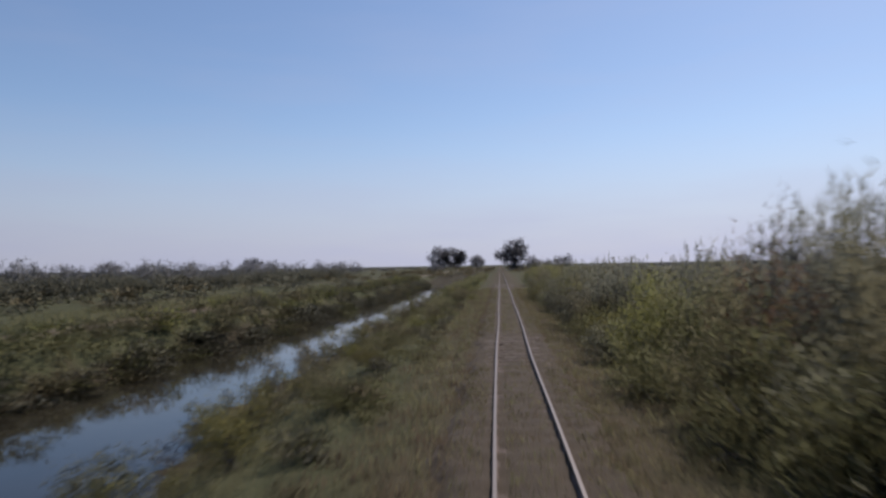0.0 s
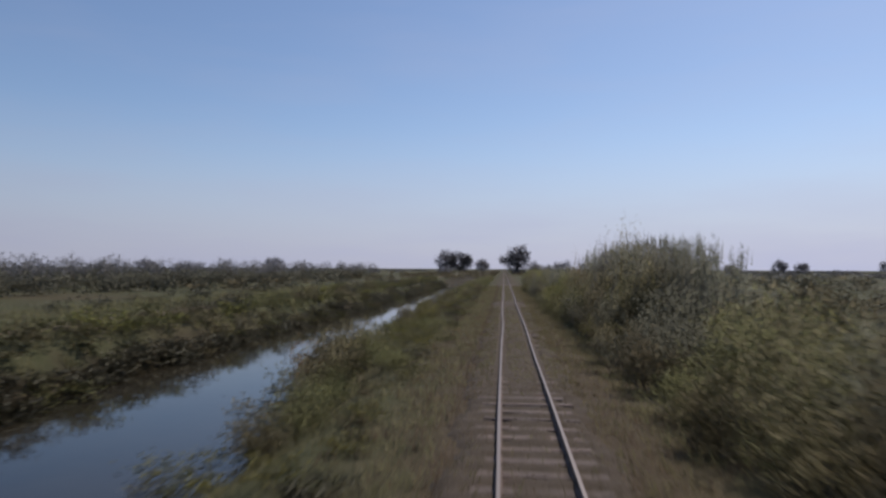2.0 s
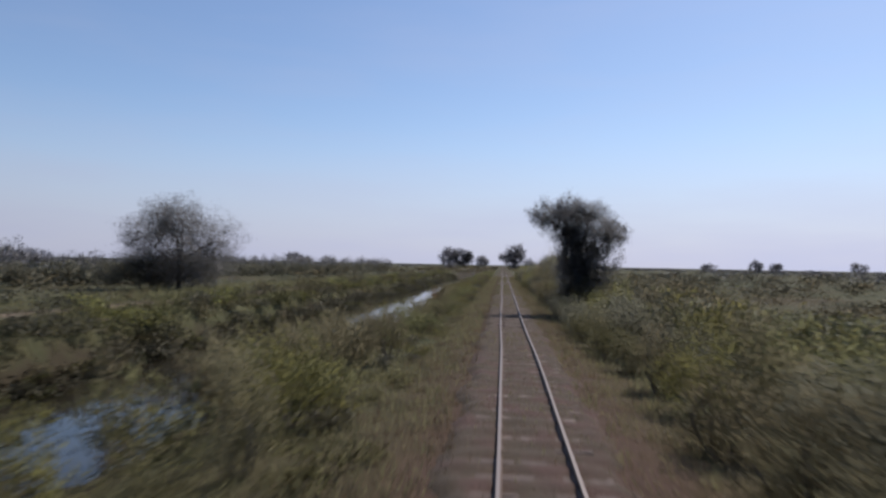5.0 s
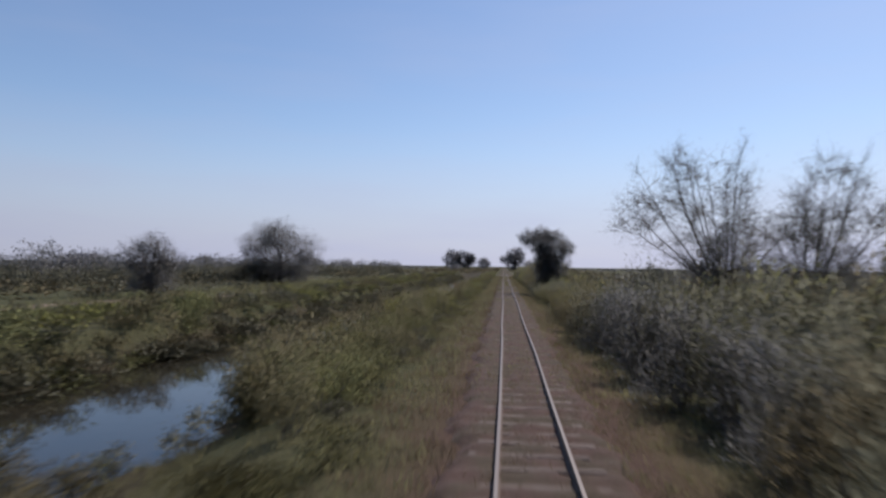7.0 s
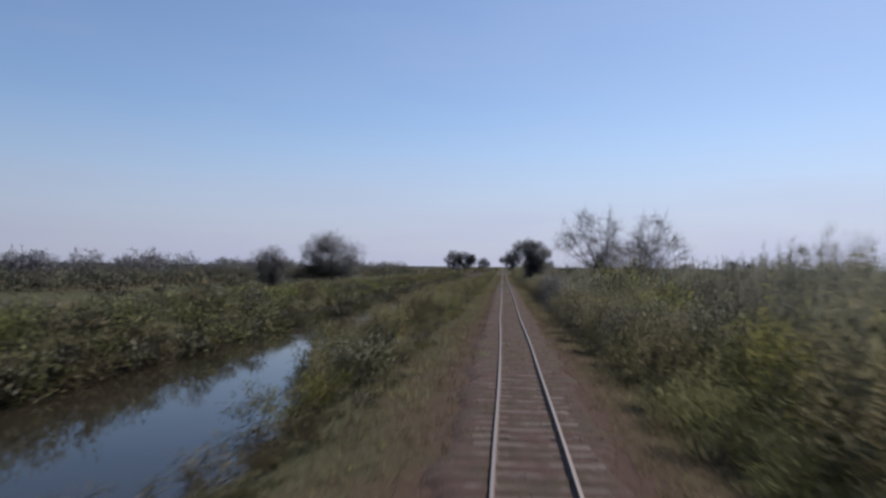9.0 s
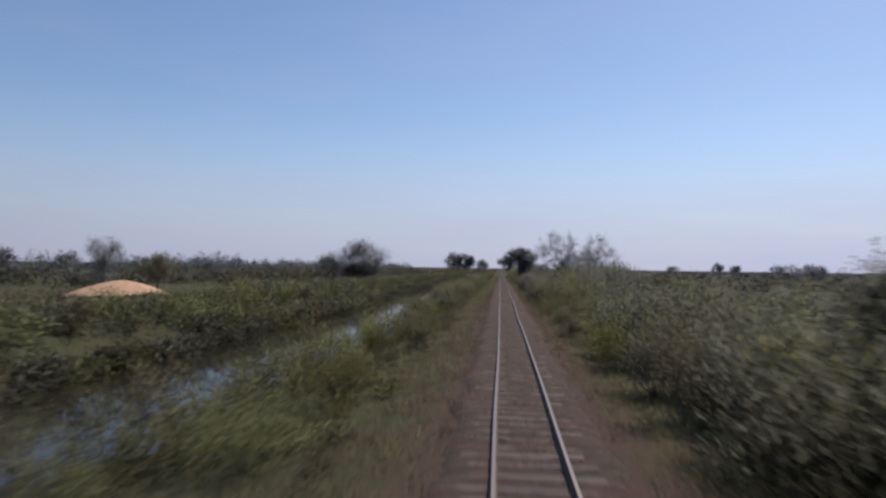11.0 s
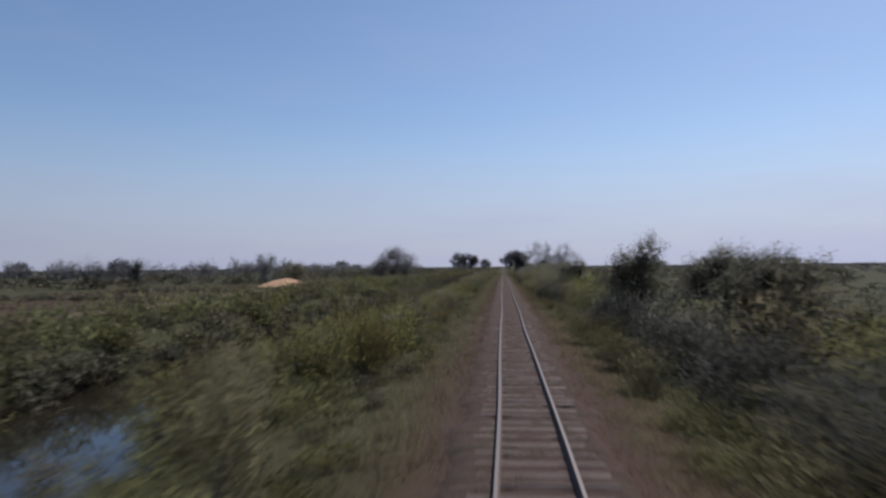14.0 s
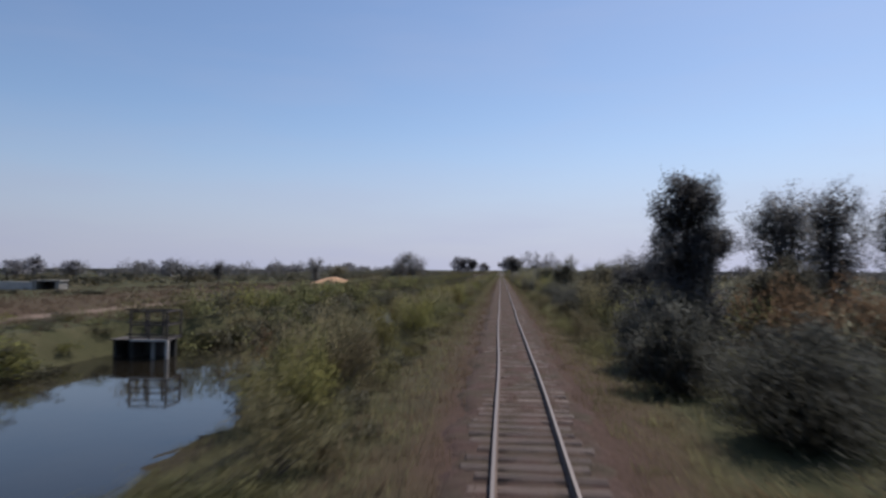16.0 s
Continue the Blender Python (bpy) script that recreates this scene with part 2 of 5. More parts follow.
def bed_material():
    m, n, l, p = material("earthy_ballast")
    geo = n.new("ShaderNodeNewGeometry")
    a = noise_node(n, l, 28.0, 5.0, 0.7, vec=geo.outputs["Position"])
    b = noise_node(n, l, 1.1, 4.0, vec=geo.outputs["Position"])
    soil = ramp_node(n, l, a.outputs[0], [(0.3, (0.056, 0.029, 0.018)), (0.55, (0.085, 0.045, 0.032)), (0.75, (0.134, 0.075, 0.052))])
    weeds = ramp_node(n, l, a.outputs[0], [(0.3, (0.045, 0.032, 0.016)), (0.7, (0.079, 0.056, 0.030))])
    sep = n.new("ShaderNodeSeparateXYZ")
    l.new(geo.outputs["Position"], sep.inputs[0])
    wet = n.new("ShaderNodeMapRange")
    wet.inputs[1].default_value, wet.inputs[2].default_value, wet.inputs[3].default_value, wet.inputs[4].default_value = -75.0, -5.0, 0.0, 0.24
    l.new(sep.outputs[1], wet.inputs[0])
    k = ramp_node(n, l, math_node(n, l, 'ADD', b.outputs[0], wet.outputs[0]), [(0.42, (0, 0, 0)), (0.60, (0.85, 0.85, 0.85))])
    l.new(mix_node(n, l, k.outputs[0], soil.outputs[0], weeds.outputs[0]), p.inputs["Base Color"])
    p.inputs["Roughness"].default_value = 0.95
    bump_to(n, l, p, a.outputs[0], 0.8, 0.04)
    return m


BED = bed_material()


def sleeper_material():
    m, n, l, p = material("weathered_timber")
    co = n.new("ShaderNodeTexCoord")
    info = n.new("ShaderNodeObjectInfo")
    geo = n.new("ShaderNodeNewGeometry")
    mp = n.new("ShaderNodeMapping")
    mp.inputs["Scale"].default_value = (1.2, 22.0, 22.0)
    l.new(co.outputs["Object"], mp.inputs[0])
    t = noise_node(n, l, 2.0, 6.0, 0.65, vec=mp.outputs[0])
    d = noise_node(n, l, 1.7, 4.0, vec=geo.outputs["Position"])
    r = ramp_node(n, l, t.outputs[0], [(0.3, (0.089, 0.061, 0.048)), (0.55, (0.147, 0.105, 0.085)), (0.8, (0.231, 0.175, 0.143))])
    k = ramp_node(n, l, d.outputs[0], [(0.45, (0, 0, 0)), (0.7, (0.8, 0.8, 0.8))])
    col = mix_node(n, l, k.outputs[0], r.outputs[0], (0.126, 0.094, 0.074))
    hue = n.new("ShaderNodeHueSaturation")
    l.new(col, hue.inputs["Color"])
    l.new(math_node(n, l, 'ADD', math_node(n, l, 'MULTIPLY', info.outputs["Random"], 0.55), 0.7), hue.inputs["Value"])
    l.new(hue.outputs[0], p.inputs["Base Color"])
    p.inputs["Roughness"].default_value = 0.85
    bump_to(n, l, p, t.outputs[0], 0.5, 0.01)
    return m


SLEEPER = sleeper_material()


def rail_material():
    """Rusty web and foot, running surface polished by wheels."""
    m, n, l, p = material("rail_steel")
    geo = n.new("ShaderNodeNewGeometry")
    sep = n.new("ShaderNodeSeparateXYZ")
    l.new(geo.outputs["Position"], sep.inputs[0])
    t = noise_node(n, l, 14.0, 5.0, vec=geo.outputs["Position"])
    rust = ramp_node(n, l, t.outputs[0], [(0.3, (0.060, 0.038, 0.028)), (0.7, (0.150, 0.098, 0.072))])
    top = n.new("ShaderNodeMapRange")
    top.inputs[1].default_value, top.inputs[2].default_value = RAIL_Z - 0.010, RAIL_Z - 0.002
    l.new(sep.outputs[2], top.inputs[0])
    l.new(mix_node(n, l, top.outputs[0], rust.outputs[0], (0.25, 0.205, 0.175)), p.inputs["Base Color"])
    l.new(math_node(n, l, 'MULTIPLY', top.outputs[0], 0.9), p.inputs["Metallic"])
    rg = n.new("ShaderNodeMapRange")
    rg.inputs[3].default_value, rg.inputs[4].default_value = 0.85, 0.52
    l.new(top.outputs[0], rg.inputs[0])
    l.new(rg.outputs[0], p.inputs["Roughness"])
    return m


RAIL = rail_material()


def water_material():
    m, n, l, p = material("murky_water")
    geo = n.new("ShaderNodeNewGeometry")
    a = noise_node(n, l, 2.2, 3.0, vec=geo.outputs["Position"])
    b = noise_node(n, l, 0.15, 3.0, vec=geo.outputs["Position"])
    r = ramp_node(n, l, b.outputs[0], [(0.35, (0.014, 0.012, 0.009)), (0.65, (0.028, 0.023, 0.015))])
    l.new(r.outputs[0], p.inputs["Base Color"])
    p.inputs["Roughness"].default_value = 0.04
    p.inputs["IOR"].default_value = 1.38
    bump_to(n, l, p, a.outputs[0], 0.07, 0.03)
    return m


WATER = water_material()


def plain_material(name, a, b, scale, rough, metal=0.0, bump=0.3):
    m, n, l, p = material(name)
    co = n.new("ShaderNodeTexCoord")
    t = noise_node(n, l, scale, 6.0, 0.65, vec=co.outputs["Object"])
    r = ramp_node(n, l, t.outputs[0], [(0.3, a), (0.7, b)])
    l.new(r.outputs[0], p.inputs["Base Color"])
    p.inputs["Roughness"].default_value, p.inputs["Metallic"].default_value = rough, metal
    bump_to(n, l, p, t.outputs[0], bump, 0.02)
    return m


GRAIN = plain_material("harvested_grain", (0.50, 0.29, 0.15), (0.66, 0.40, 0.23), 7.0, 0.9, 0, 0.5)
CONCRETE = plain_material("stained_concrete", (0.15, 0.138, 0.12), (0.30, 0.28, 0.25), 3.0, 0.9)
PALE = plain_material("pale_weathered_concrete", (0.34, 0.31, 0.28), (0.50, 0.47, 0.43), 2.5, 0.9)
# concrete darkened to carry the shade under a deck in its colour
SHADE_CONCRETE = plain_material("shade_dark_concrete", (0.025, 0.024, 0.021), (0.059, 0.056, 0.048), 4.0, 0.9)
STEEL = plain_material("rusty_steel", (0.030, 0.024, 0.022), (0.075, 0.055, 0.046), 8.0, 0.7, 0.2)
DECK = plain_material("weathered_deck_boards", (0.060, 0.050, 0.042), (0.13, 0.11, 0.095), 6.0, 0.9)

# ---- ground ----
BANK = [(-262, -8.8), (-237, -8.8), (-228, -10), (-200, -10), (-186, -9), (-174, -9), (-165, -10), (-140, -10), (-128, -7), (-121, -6.2), (-112, -8.5), (-100, -9.5), (-90, -8.8), (-78, -10), (-50, -10),
        (-42, -8.5), (-38, -7), (-33, -9), (-24, -7.5), (-16, -6.6), (-8, -7.8), (5, -8.4), (13, -8.6), (25, -10), (60, -11)]


def near_edge(y):
    y = np.asarray(y, float)
    return np.interp(y, [a for a, b in BANK], [b for a, b in BANK]) + 0.35 * np.sin(y / 2.3 + 1.0) + 0.25 * np.sin(y / 0.9)


def bank_x(y):
    """Water's edge on the track's side."""
    return float(near_edge(y))


def far_x(y):
    """Water's edge on the far side."""
    return -17.2 + 0.5 * wob(y, 8.3, 3.1, 2.2) - 4.5 * float(ease(-209, -216, y) * ease(-252, -240, y))


def ground_z(x, y):
    """Height of the land; x and y are arrays."""
    x, y = np.broadcast_arrays(np.asarray(x, float), np.asarray(y, float))
    nb = near_edge(y)
    fb = -17.2 + 0.5 * (0.6 * np.sin(y / 8.3 + 2.2) + 0.4 * np.sin(y / 3.1 + 5.94)) - 4.5 * ease(-209, -216, y) * ease(-252, -240, y)
    z = -0.08 - 0.14 * ease(1.4, 3.2, x) - 0.12 * ease(1.4, 3.4, -x)
    near = ease(0, 1, (x - nb) / (-3.3 - nb))                 # 1 on top of the bank, 0 at the water
    z = np.where(x < -3.0, np.minimum(z, -1.95 + 1.75 * near), z)
    z = np.where(x < nb, -1.95 - 0.55 * ease(0, 1.6, nb - x), z)
    far = ease(0, 2.2, fb - x)
    z = np.where(x < fb + 1.6, -1.95 - 0.55 * ease(0, 1.6, x - fb), z)
    z = np.where(x < fb, -1.95 + 1.6 * far, z)
    # the canal runs out well behind and well ahead of the stretch that is seen
    gone = np.maximum(ease(150, 190, y), ease(300, 340, -y))
    z = np.where(x < -3.0, z * (1 - gone) - 0.3 * gone, z)
    lump = 0.05 * np.sin(x * 1.3 + 0.7 * np.sin(y * 0.9)) * np.sin(y * 1.1 + x * 0.4) + 0.04 * np.sin(x * 3.1 + y * 2.3)
    wild = ease(2.0, 4.0, np.abs(x))
    z = z + lump * (0.25 + 0.75 * wild)
    return z


def spread(a, b, step, far, grow):
    """Even steps from a to b, then ever longer ones to far on both sides."""
    mid = list(np.arange(a, b + 1e-6, step))
    s, lo = step, [a]
    while lo[-1] > -far:
        s *= grow
        lo.append(lo[-1] - s)
    s, hi = step, [mid[-1]]
    while hi[-1] < far:
        s *= grow
        hi.append(hi[-1] + s)
    return np.array(lo[:0:-1] + mid + hi[1:])


def sheet(xs, ys, zf):
    gx, gy = np.meshgrid(xs, ys)
    v = np.stack([gx, gy, zf(gx, gy)], -1).reshape(-1, 3)
    nx, ny = len(xs), len(ys)
    i = (np.arange(ny - 1)[:, None] * nx + np.arange(nx - 1)[None]).ravel()
    return v, np.stack([i, i + 1, i + 1 + nx, i + nx], 1)


v, f = sheet(spread(-25, 7, 0.36, 3500, 1.22), spread(-268, 100, 1.0, 3500, 1.16), ground_z)
tagged(new("ground", mesh_of("ground", v, f, GROUND, True)), "flat brown and green marshland with low grass", "ground", kind="structure")

v, f = sheet(np.array([-24.0, -15.0, -9.0, -5.2]), np.arange(-335.0, 186.0, 20.0), lambda x, y: x * 0 + WATER_Z)
tagged(new("canal_water", mesh_of("canal_water", v, f, WATER)), "still murky canal water reflecting the sky", "water", kind="structure")

# ---- track ----
def bury(y):
    """How far soil covers the sleepers: 1 hidden, 0 bare."""
    y = np.asarray(y, float)
    k = 1.05 - 0.82 * ease(-29, -33, y) * ease(-49, -44, y) - 0.62 * ease(-13, -16, y) * ease(-30, -26, y)
    k = k - 0.28 * ease(-42, -50, y) - 0.14 * ease(-110, -132, y) - 0.34 * ease(-172, -194, y) - 0.62 * ease(17, 19.5, y) * ease(28.5, 26, y)
    k = k + 0.24 * np.sin(y / 2.9) * np.sin(y / 7.7 + 1.0)
    return np.clip(k, -0.1, 1.1)


def sleeper_count(y):
    """Whole numbers where sleepers lie: 0.68 m apart, closer on the older stretch."""
    y = np.asarray(y, float)
    return np.where(y > -120, y * 176 / 120, -176 + (y + 120) / 0.5)


def bed_z(x, y):
    crib = 0.5 - 0.5 * np.cos(2 * np.pi * sleeper_count(y))   # 1 between sleepers
    b = bury(y)
    n1 = np.sin(x * 5.1 + 1.7 * np.sin(y * 1.9)) * np.sin(y * 3.3 + x * 2.0)
    n2 = np.sin(x * 17.0 + y * 9.0) * np.sin(y * 13.0 - x * 5.0)
    z = -0.05 + 0.09 * b + 0.085 * crib * (1 - 0.6 * b) + 0.024 * n1 + 0.009 * n2 - 0.02 * ease(0.6, 0.85, x)
    z = z + 0.012 * ease(0.75, 1.05, np.abs(x)) * ease(0.3, 0.7, b)
    z = z - 0.045 * np.exp(-((np.abs(x) - .46) / .08) ** 2)
    z = z - 0.07 * ease(.56, .75, x) * ease(-10, -8, y) * ease(1, -1, y)
    return z - 0.30 * ease(1.05, 1.75, np.abs(x) + 0.18 * np.sin(y * 1.7) * np.sin(y * 0.37 + x))


v, f = sheet(np.arange(-1.95, 1.96, 0.13), np.concatenate([np.arange(Y0, -120, 0.125), np.arange(-120, Y1, 0.15)]), bed_z)
tagged(new("ballast_bed", mesh_of("ballast_bed", v, f, BED, True)), "brown earthy ballast between and beside the rails", "track bed", kind="structure")

track = root("railway_track", Matrix(), "narrow single railway track with worn rails and timber sleepers", "railway track", kind="structure")


def track_shift(y):
    fade = 1.0 if y < 80 else max(0.0, 1 - (y - 80) / 60)
    return 0.035 * wob(y, 4.7, 9.1, 0.8) * fade


def rail(x0, seed, name):
    half = [(0.055, 0.0), (0.055, 0.012), (0.012, 0.024), (0.009, 0.088), (0.028, 0.098), (0.029, 0.120), (0.023, 0.128)]
    prof = half + [(-a, b) for a, b in reversed(half)]
    k = len(prof)
    ys = list(np.arange(Y0 - 10, 140, 0.9)) + list(np.arange(140, 900, 10.0))
    rows = []
    for y in ys:
        fade = 1.0 if y < 80 else max(0.0, 1 - (y - 80) / 60)
        sx = x0 + track_shift(y) + 0.010 * wob(y, 2.2, 3.7, seed) * fade
        dz = RAIL_Z - 0.128
        rows += [(sx + a, y, dz + b) for a, b in prof]
    n = len(ys)
    faces = [(i * k + j, (i + 1) * k + j, (i + 1) * k + (j + 1) % k, i * k + (j + 1) % k) for i in range(n - 1) for j in range(k)]
    part(name, mesh_of("rail", np.array(rows), np.array(faces)[:, ::-1], RAIL), track, "worn steel rail with a polished running surface")


rail(-0.53, 0.3, "rail")
rail(0.53, 1.9, "rail")


def sleeper_mesh(seed):
    r = random.Random(seed)
    bm = bmesh.new()
    add_box(bm, -.93, .93, -0.082, 0.082, -0.14, 0.0, 0.016)
    for v in bm.verts:
        v.co.y += r.uniform(-0.016, 0.016) * (1.6 if abs(v.co.x) > 0.8 else 1)
        v.co.z += r.uniform(-0.010, 0.004) if v.co.z > -0.1 else 0
        v.co.x += r.uniform(-0.04, 0.04)
    me = bpy.data.meshes.new("sleeper")
    bm.to_mesh(me)
    bm.free()
    me.materials.append(SLEEPER)
    return me


SLEEPERS = [sleeper_mesh(k) for k in range(5)]
rest_v, rest_f, rs = [], [], random.Random(5)
for k in range(-460, 139):
    y = k * 120 / 176 if k > -176 else -120 + (k + 176) * 0.5
    m = pose(track_shift(y) + rs.uniform(-0.12, 0.12), y + rs.uniform(-0.05, 0.05), 0.012 + rs.uniform(-0.012, 0.008), rs.uniform(-1.5, 1.5), rs.uniform(-0.5, 0.5), rs.uniform(-1.8, 1.8))
    me = SLEEPERS[k % 5]
    if -250 < y < -162 or -66 < y < 0:
        part("sleeper", me, track, where=m)
    else:
        base = len(rest_v)
        rest_v += [m @ v.co for v in me.vertices]
        for p in me.polygons:
            c = list(p.vertices)
            rest_f += [(base + c[0], base + c[i], base + c[i + 1]) for i in range(1, len(c) - 1)]
tagged(part("sleepers_beyond", mesh_of("sleepers_beyond", np.array(rest_v), np.array(rest_f), SLEEPER), track, "weathered timber sleepers half sunk in soil"), kind="stuff")

# ---- plants ----
def leaves(rng, centres, length, width, up=0.2, face=None, loose=0.5):
    """Pointed leaves at the centres, in all directions with a lean upwards; face: the way that their flat sides look."""
    n = len(centres)
    d = rng.normal(size=(n, 3))
    d[:, 2] += up * 2.0
    d /= np.linalg.norm(d, axis=1, keepdims=True) + 1e-9
    q = rng.normal(size=(n, 3)) if face is None else face + rng.normal(size=(n, 3)) * loose
    s = np.cross(d, q)
    s /= np.linalg.norm(s, axis=1, keepdims=True) + 1e-9
    L = (length * rng.uniform(0.6, 1.3, n))[:, None]
    W = (width * rng.uniform(0.7, 1.3, n))[:, None]
    v = np.stack([centres - d * L * .5 + s * W * .5, centres - d * L * .5 - s * W * .5, centres + d * L * .5], 1).reshape(-1, 3)
    return v, np.arange(3 * n).reshape(-1, 3)


def mass_normals(v, c, seed=0, jitter=.10):
    """Normals that let the leaves shade as one soft mass round c, each leaf a little its own way."""
    d = (v - np.asarray(c)) + np.array([0, 0, .4])
    d /= np.linalg.norm(d, axis=1, keepdims=True) + 1e-6
    d += np.repeat(np.random.default_rng(seed).normal(size=(len(v) // 3, 3)), 3, 0) * jitter
    return d / (np.linalg.norm(d, axis=1, keepdims=True) + 1e-6)


def tube(pts, radii, sides=5):
    """A tapered limb through the points."""
    pts = [Vector(p) for p in pts]
    v, f = [], []
    for i, p in enumerate(pts):
        d = (pts[min(i + 1, len(pts) - 1)] - pts[max(i - 1, 0)]).normalized()
        a = d.orthogonal().normalized()
        b = d.cross(a)
        for k in range(sides):
            t = 2 * math.pi * k / sides
            v.append(p + (a * math.cos(t) + b * math.sin(t)) * radii[i])
    for i in range(len(pts) - 1):
        for k in range(sides):
            f.append((i * sides + k, i * sides + (k + 1) % sides, (i + 1) * sides + (k + 1) % sides, (i + 1) * sides + k))
    return np.array([tuple(q) for q in v]), np.array(f)


def join(chunks):
    vs, fs, o = [], [], 0
    for v, f in chunks:
        vs.append(v)
        fs.append(f + o)
        o += len(v)
    return np.concatenate(vs), np.concatenate(fs)


def bent(a, b, rng, sag=0.12, n=4):
    a, b = np.array(a, float), np.array(b, float)
    L = np.linalg.norm(b - a)
    off = rng.normal(size=3) * sag * L
    return [tuple(a + (b - a) * t + off * math.sin(math.pi * t)) for t in np.linspace(0, 1, n)]


def in_blobs(rng, blobs, n, shell=0.55):
    """Points in ellipsoids (x, y, z, rx, ry, rz), more of them near the surface."""
    vol = np.array([b[3] * b[4] * b[5] for b in blobs]) ** 0.8
    pick = rng.choice(len(blobs), n, p=vol / vol.sum())
    d = rng.normal(size=(n, 3))
    d /= np.linalg.norm(d, axis=1, keepdims=True)
    r = shell + (1 - shell) * rng.random(n) ** 0.7
    r *= 1 + 0.16 * np.sin(d[:, 0] * 5 + pick) * np.sin(d[:, 2] * 6 + 2 * pick) + rng.normal(size=n) * 0.06
    B = np.array(blobs)[pick]
    return B[:, :3] + d * r[:, None] * B[:, 3:6], pick


def outward(p, c):
    """Directions away from c, with a lean upwards."""
    d = p - np.asarray(c)
    d /= np.linalg.norm(d, axis=1, keepdims=True) + 1e-6
    return d + np.array([0, 0, 0.45])


def shrub_arrays(seed, n_leaf, size, blobs, clump=26, spread_c=0.16, width=0.5, up=0.25, spikes=0):
    """Leaves and stems of a shrub about 1 m across and 1 m high."""
    rng = np.random.default_rng(seed)
    nc = max(4, n_leaf // clump)
    c, _ = in_blobs(rng, blobs, nc, 0.30)
    c[:, 2] = np.maximum(c[:, 2], 0.03)
    pts = np.repeat(c, clump, 0) + rng.normal(size=(nc * clump, 3)) * spread_c * np.array([1, 1, 0.8])
    pts[:, 2] = np.maximum(pts[:, 2], 0.01)
    lv = [leaves(rng, pts, size, size * width, up, outward(pts, (0, 0, .15)), .36)]
    for k in range(spikes):
        b = blobs[rng.integers(len(blobs))]
        t = rng.uniform(0, 2 * math.pi)
        r = rng.random() ** 0.5
        base = np.array([b[0] + b[3] * r * math.cos(t), b[1] + b[4] * r * math.sin(t), b[2] + b[5] * math.sqrt(max(0, 1 - r * r)) * 0.8])
        h = rng.uniform(0.12, 0.34)
        q = base + np.array([[0, 0, h]]) * np.linspace(0, 1, 7)[:, None] + rng.normal(size=(7, 3)) * 0.018
        lv.append(leaves(rng, q, size * 1.1, size * width * .6, 0.9))
    st = []
    for k in range(9):
        e = c[rng.integers(nc)]
        st.append(tube(bent((rng.normal() * 0.06, rng.normal() * 0.06, -0.08), e, rng, 0.08), [0.014, 0.011, 0.008, 0.004], 3))
    return join(lv), join(st)


ROUND = [(0, 0, .45, .42, .42, .42), (.22, .1, .62, .28, .28, .30), (-.24, -.08, .5, .27, .3, .32), (.02, -.2, .3, .42, .3, .28)]
TALL = [(0, 0, .5, .3, .3, .48), (.14, .06, .8, .2, .2, .25), (-.16, 0, .55, .22, .25, .3), (.05, -.1, .2, .36, .34, .2)]
LOW = [(0, 0, .3, .5, .5, .3), (.3, .1, .45, .25, .28, .3), (-.3, .1, .35, .3, .3, .34), (.1, -.3, .3, .3, .26, .28)]
LOOSE = [(0, 0, .4, .38, .38, .36), (.25, .2, .7, .18, .18, .26), (-.25, .1, .75, .16, .16, .24), (0, -.2, .55, .25, .2, .3)]

SHRUBS, LIGHT, FEW = {}, {}, {}
for kind, blobs, mat, k in (("round", ROUND, LEAF_GREEN, 1.05), ("dark", ROUND, LEAF_DARK, 1.1), ("tall", TALL, LEAF_OLIVE, 1.0), ("low", LOW, LEAF_GREEN, 1.0), ("yellow", LOOSE, LEAF_YELLOW, .9),
                            ("grey", TALL, LEAF_GREY, .95), ("rust", LOOSE, LEAF_RUST, .8), ("slate", ROUND, LEAF_SHADE, 1.1), ("loose", LOOSE, LEAF_OLIVE, .95)):
    SHRUBS[kind] = [(shrub_arrays(sd + 17 * len(kind), int(3300 * k), .052, blobs, clump=11, spread_c=.058, width=.27 if kind == "dark" else .23, up=.45, spikes=26), mat) for sd in (1, 2)]
    FEW[kind] = [(shrub_arrays(sd + 17 * len(kind), int(440 * k), .110, blobs, clump=6, spread_c=.07, width=.32 if kind == "dark" else .27, up=.45), mat) for sd in (5, 6)]
    LIGHT[kind] = [(shrub_arrays(sd + 17 * len(kind), int(1150 * k), .078, blobs, clump=8, spread_c=.062, width=.29 if kind == "dark" else .25, up=.45, spikes=0), mat) for sd in (3, 4)]

WORDS = {"round": "rounded green leafy bush", "dark": "dense dark green bush", "tall": "tall olive green bush with upright shoots", "low": "low spreading green bush",
         "yellow": "yellow-green weedy bush", "grey": "grey-green willowy bush with upright shoots", "rust": "rust-brown withered bush", "loose": "loose olive green weedy bush"}
MADE = {}


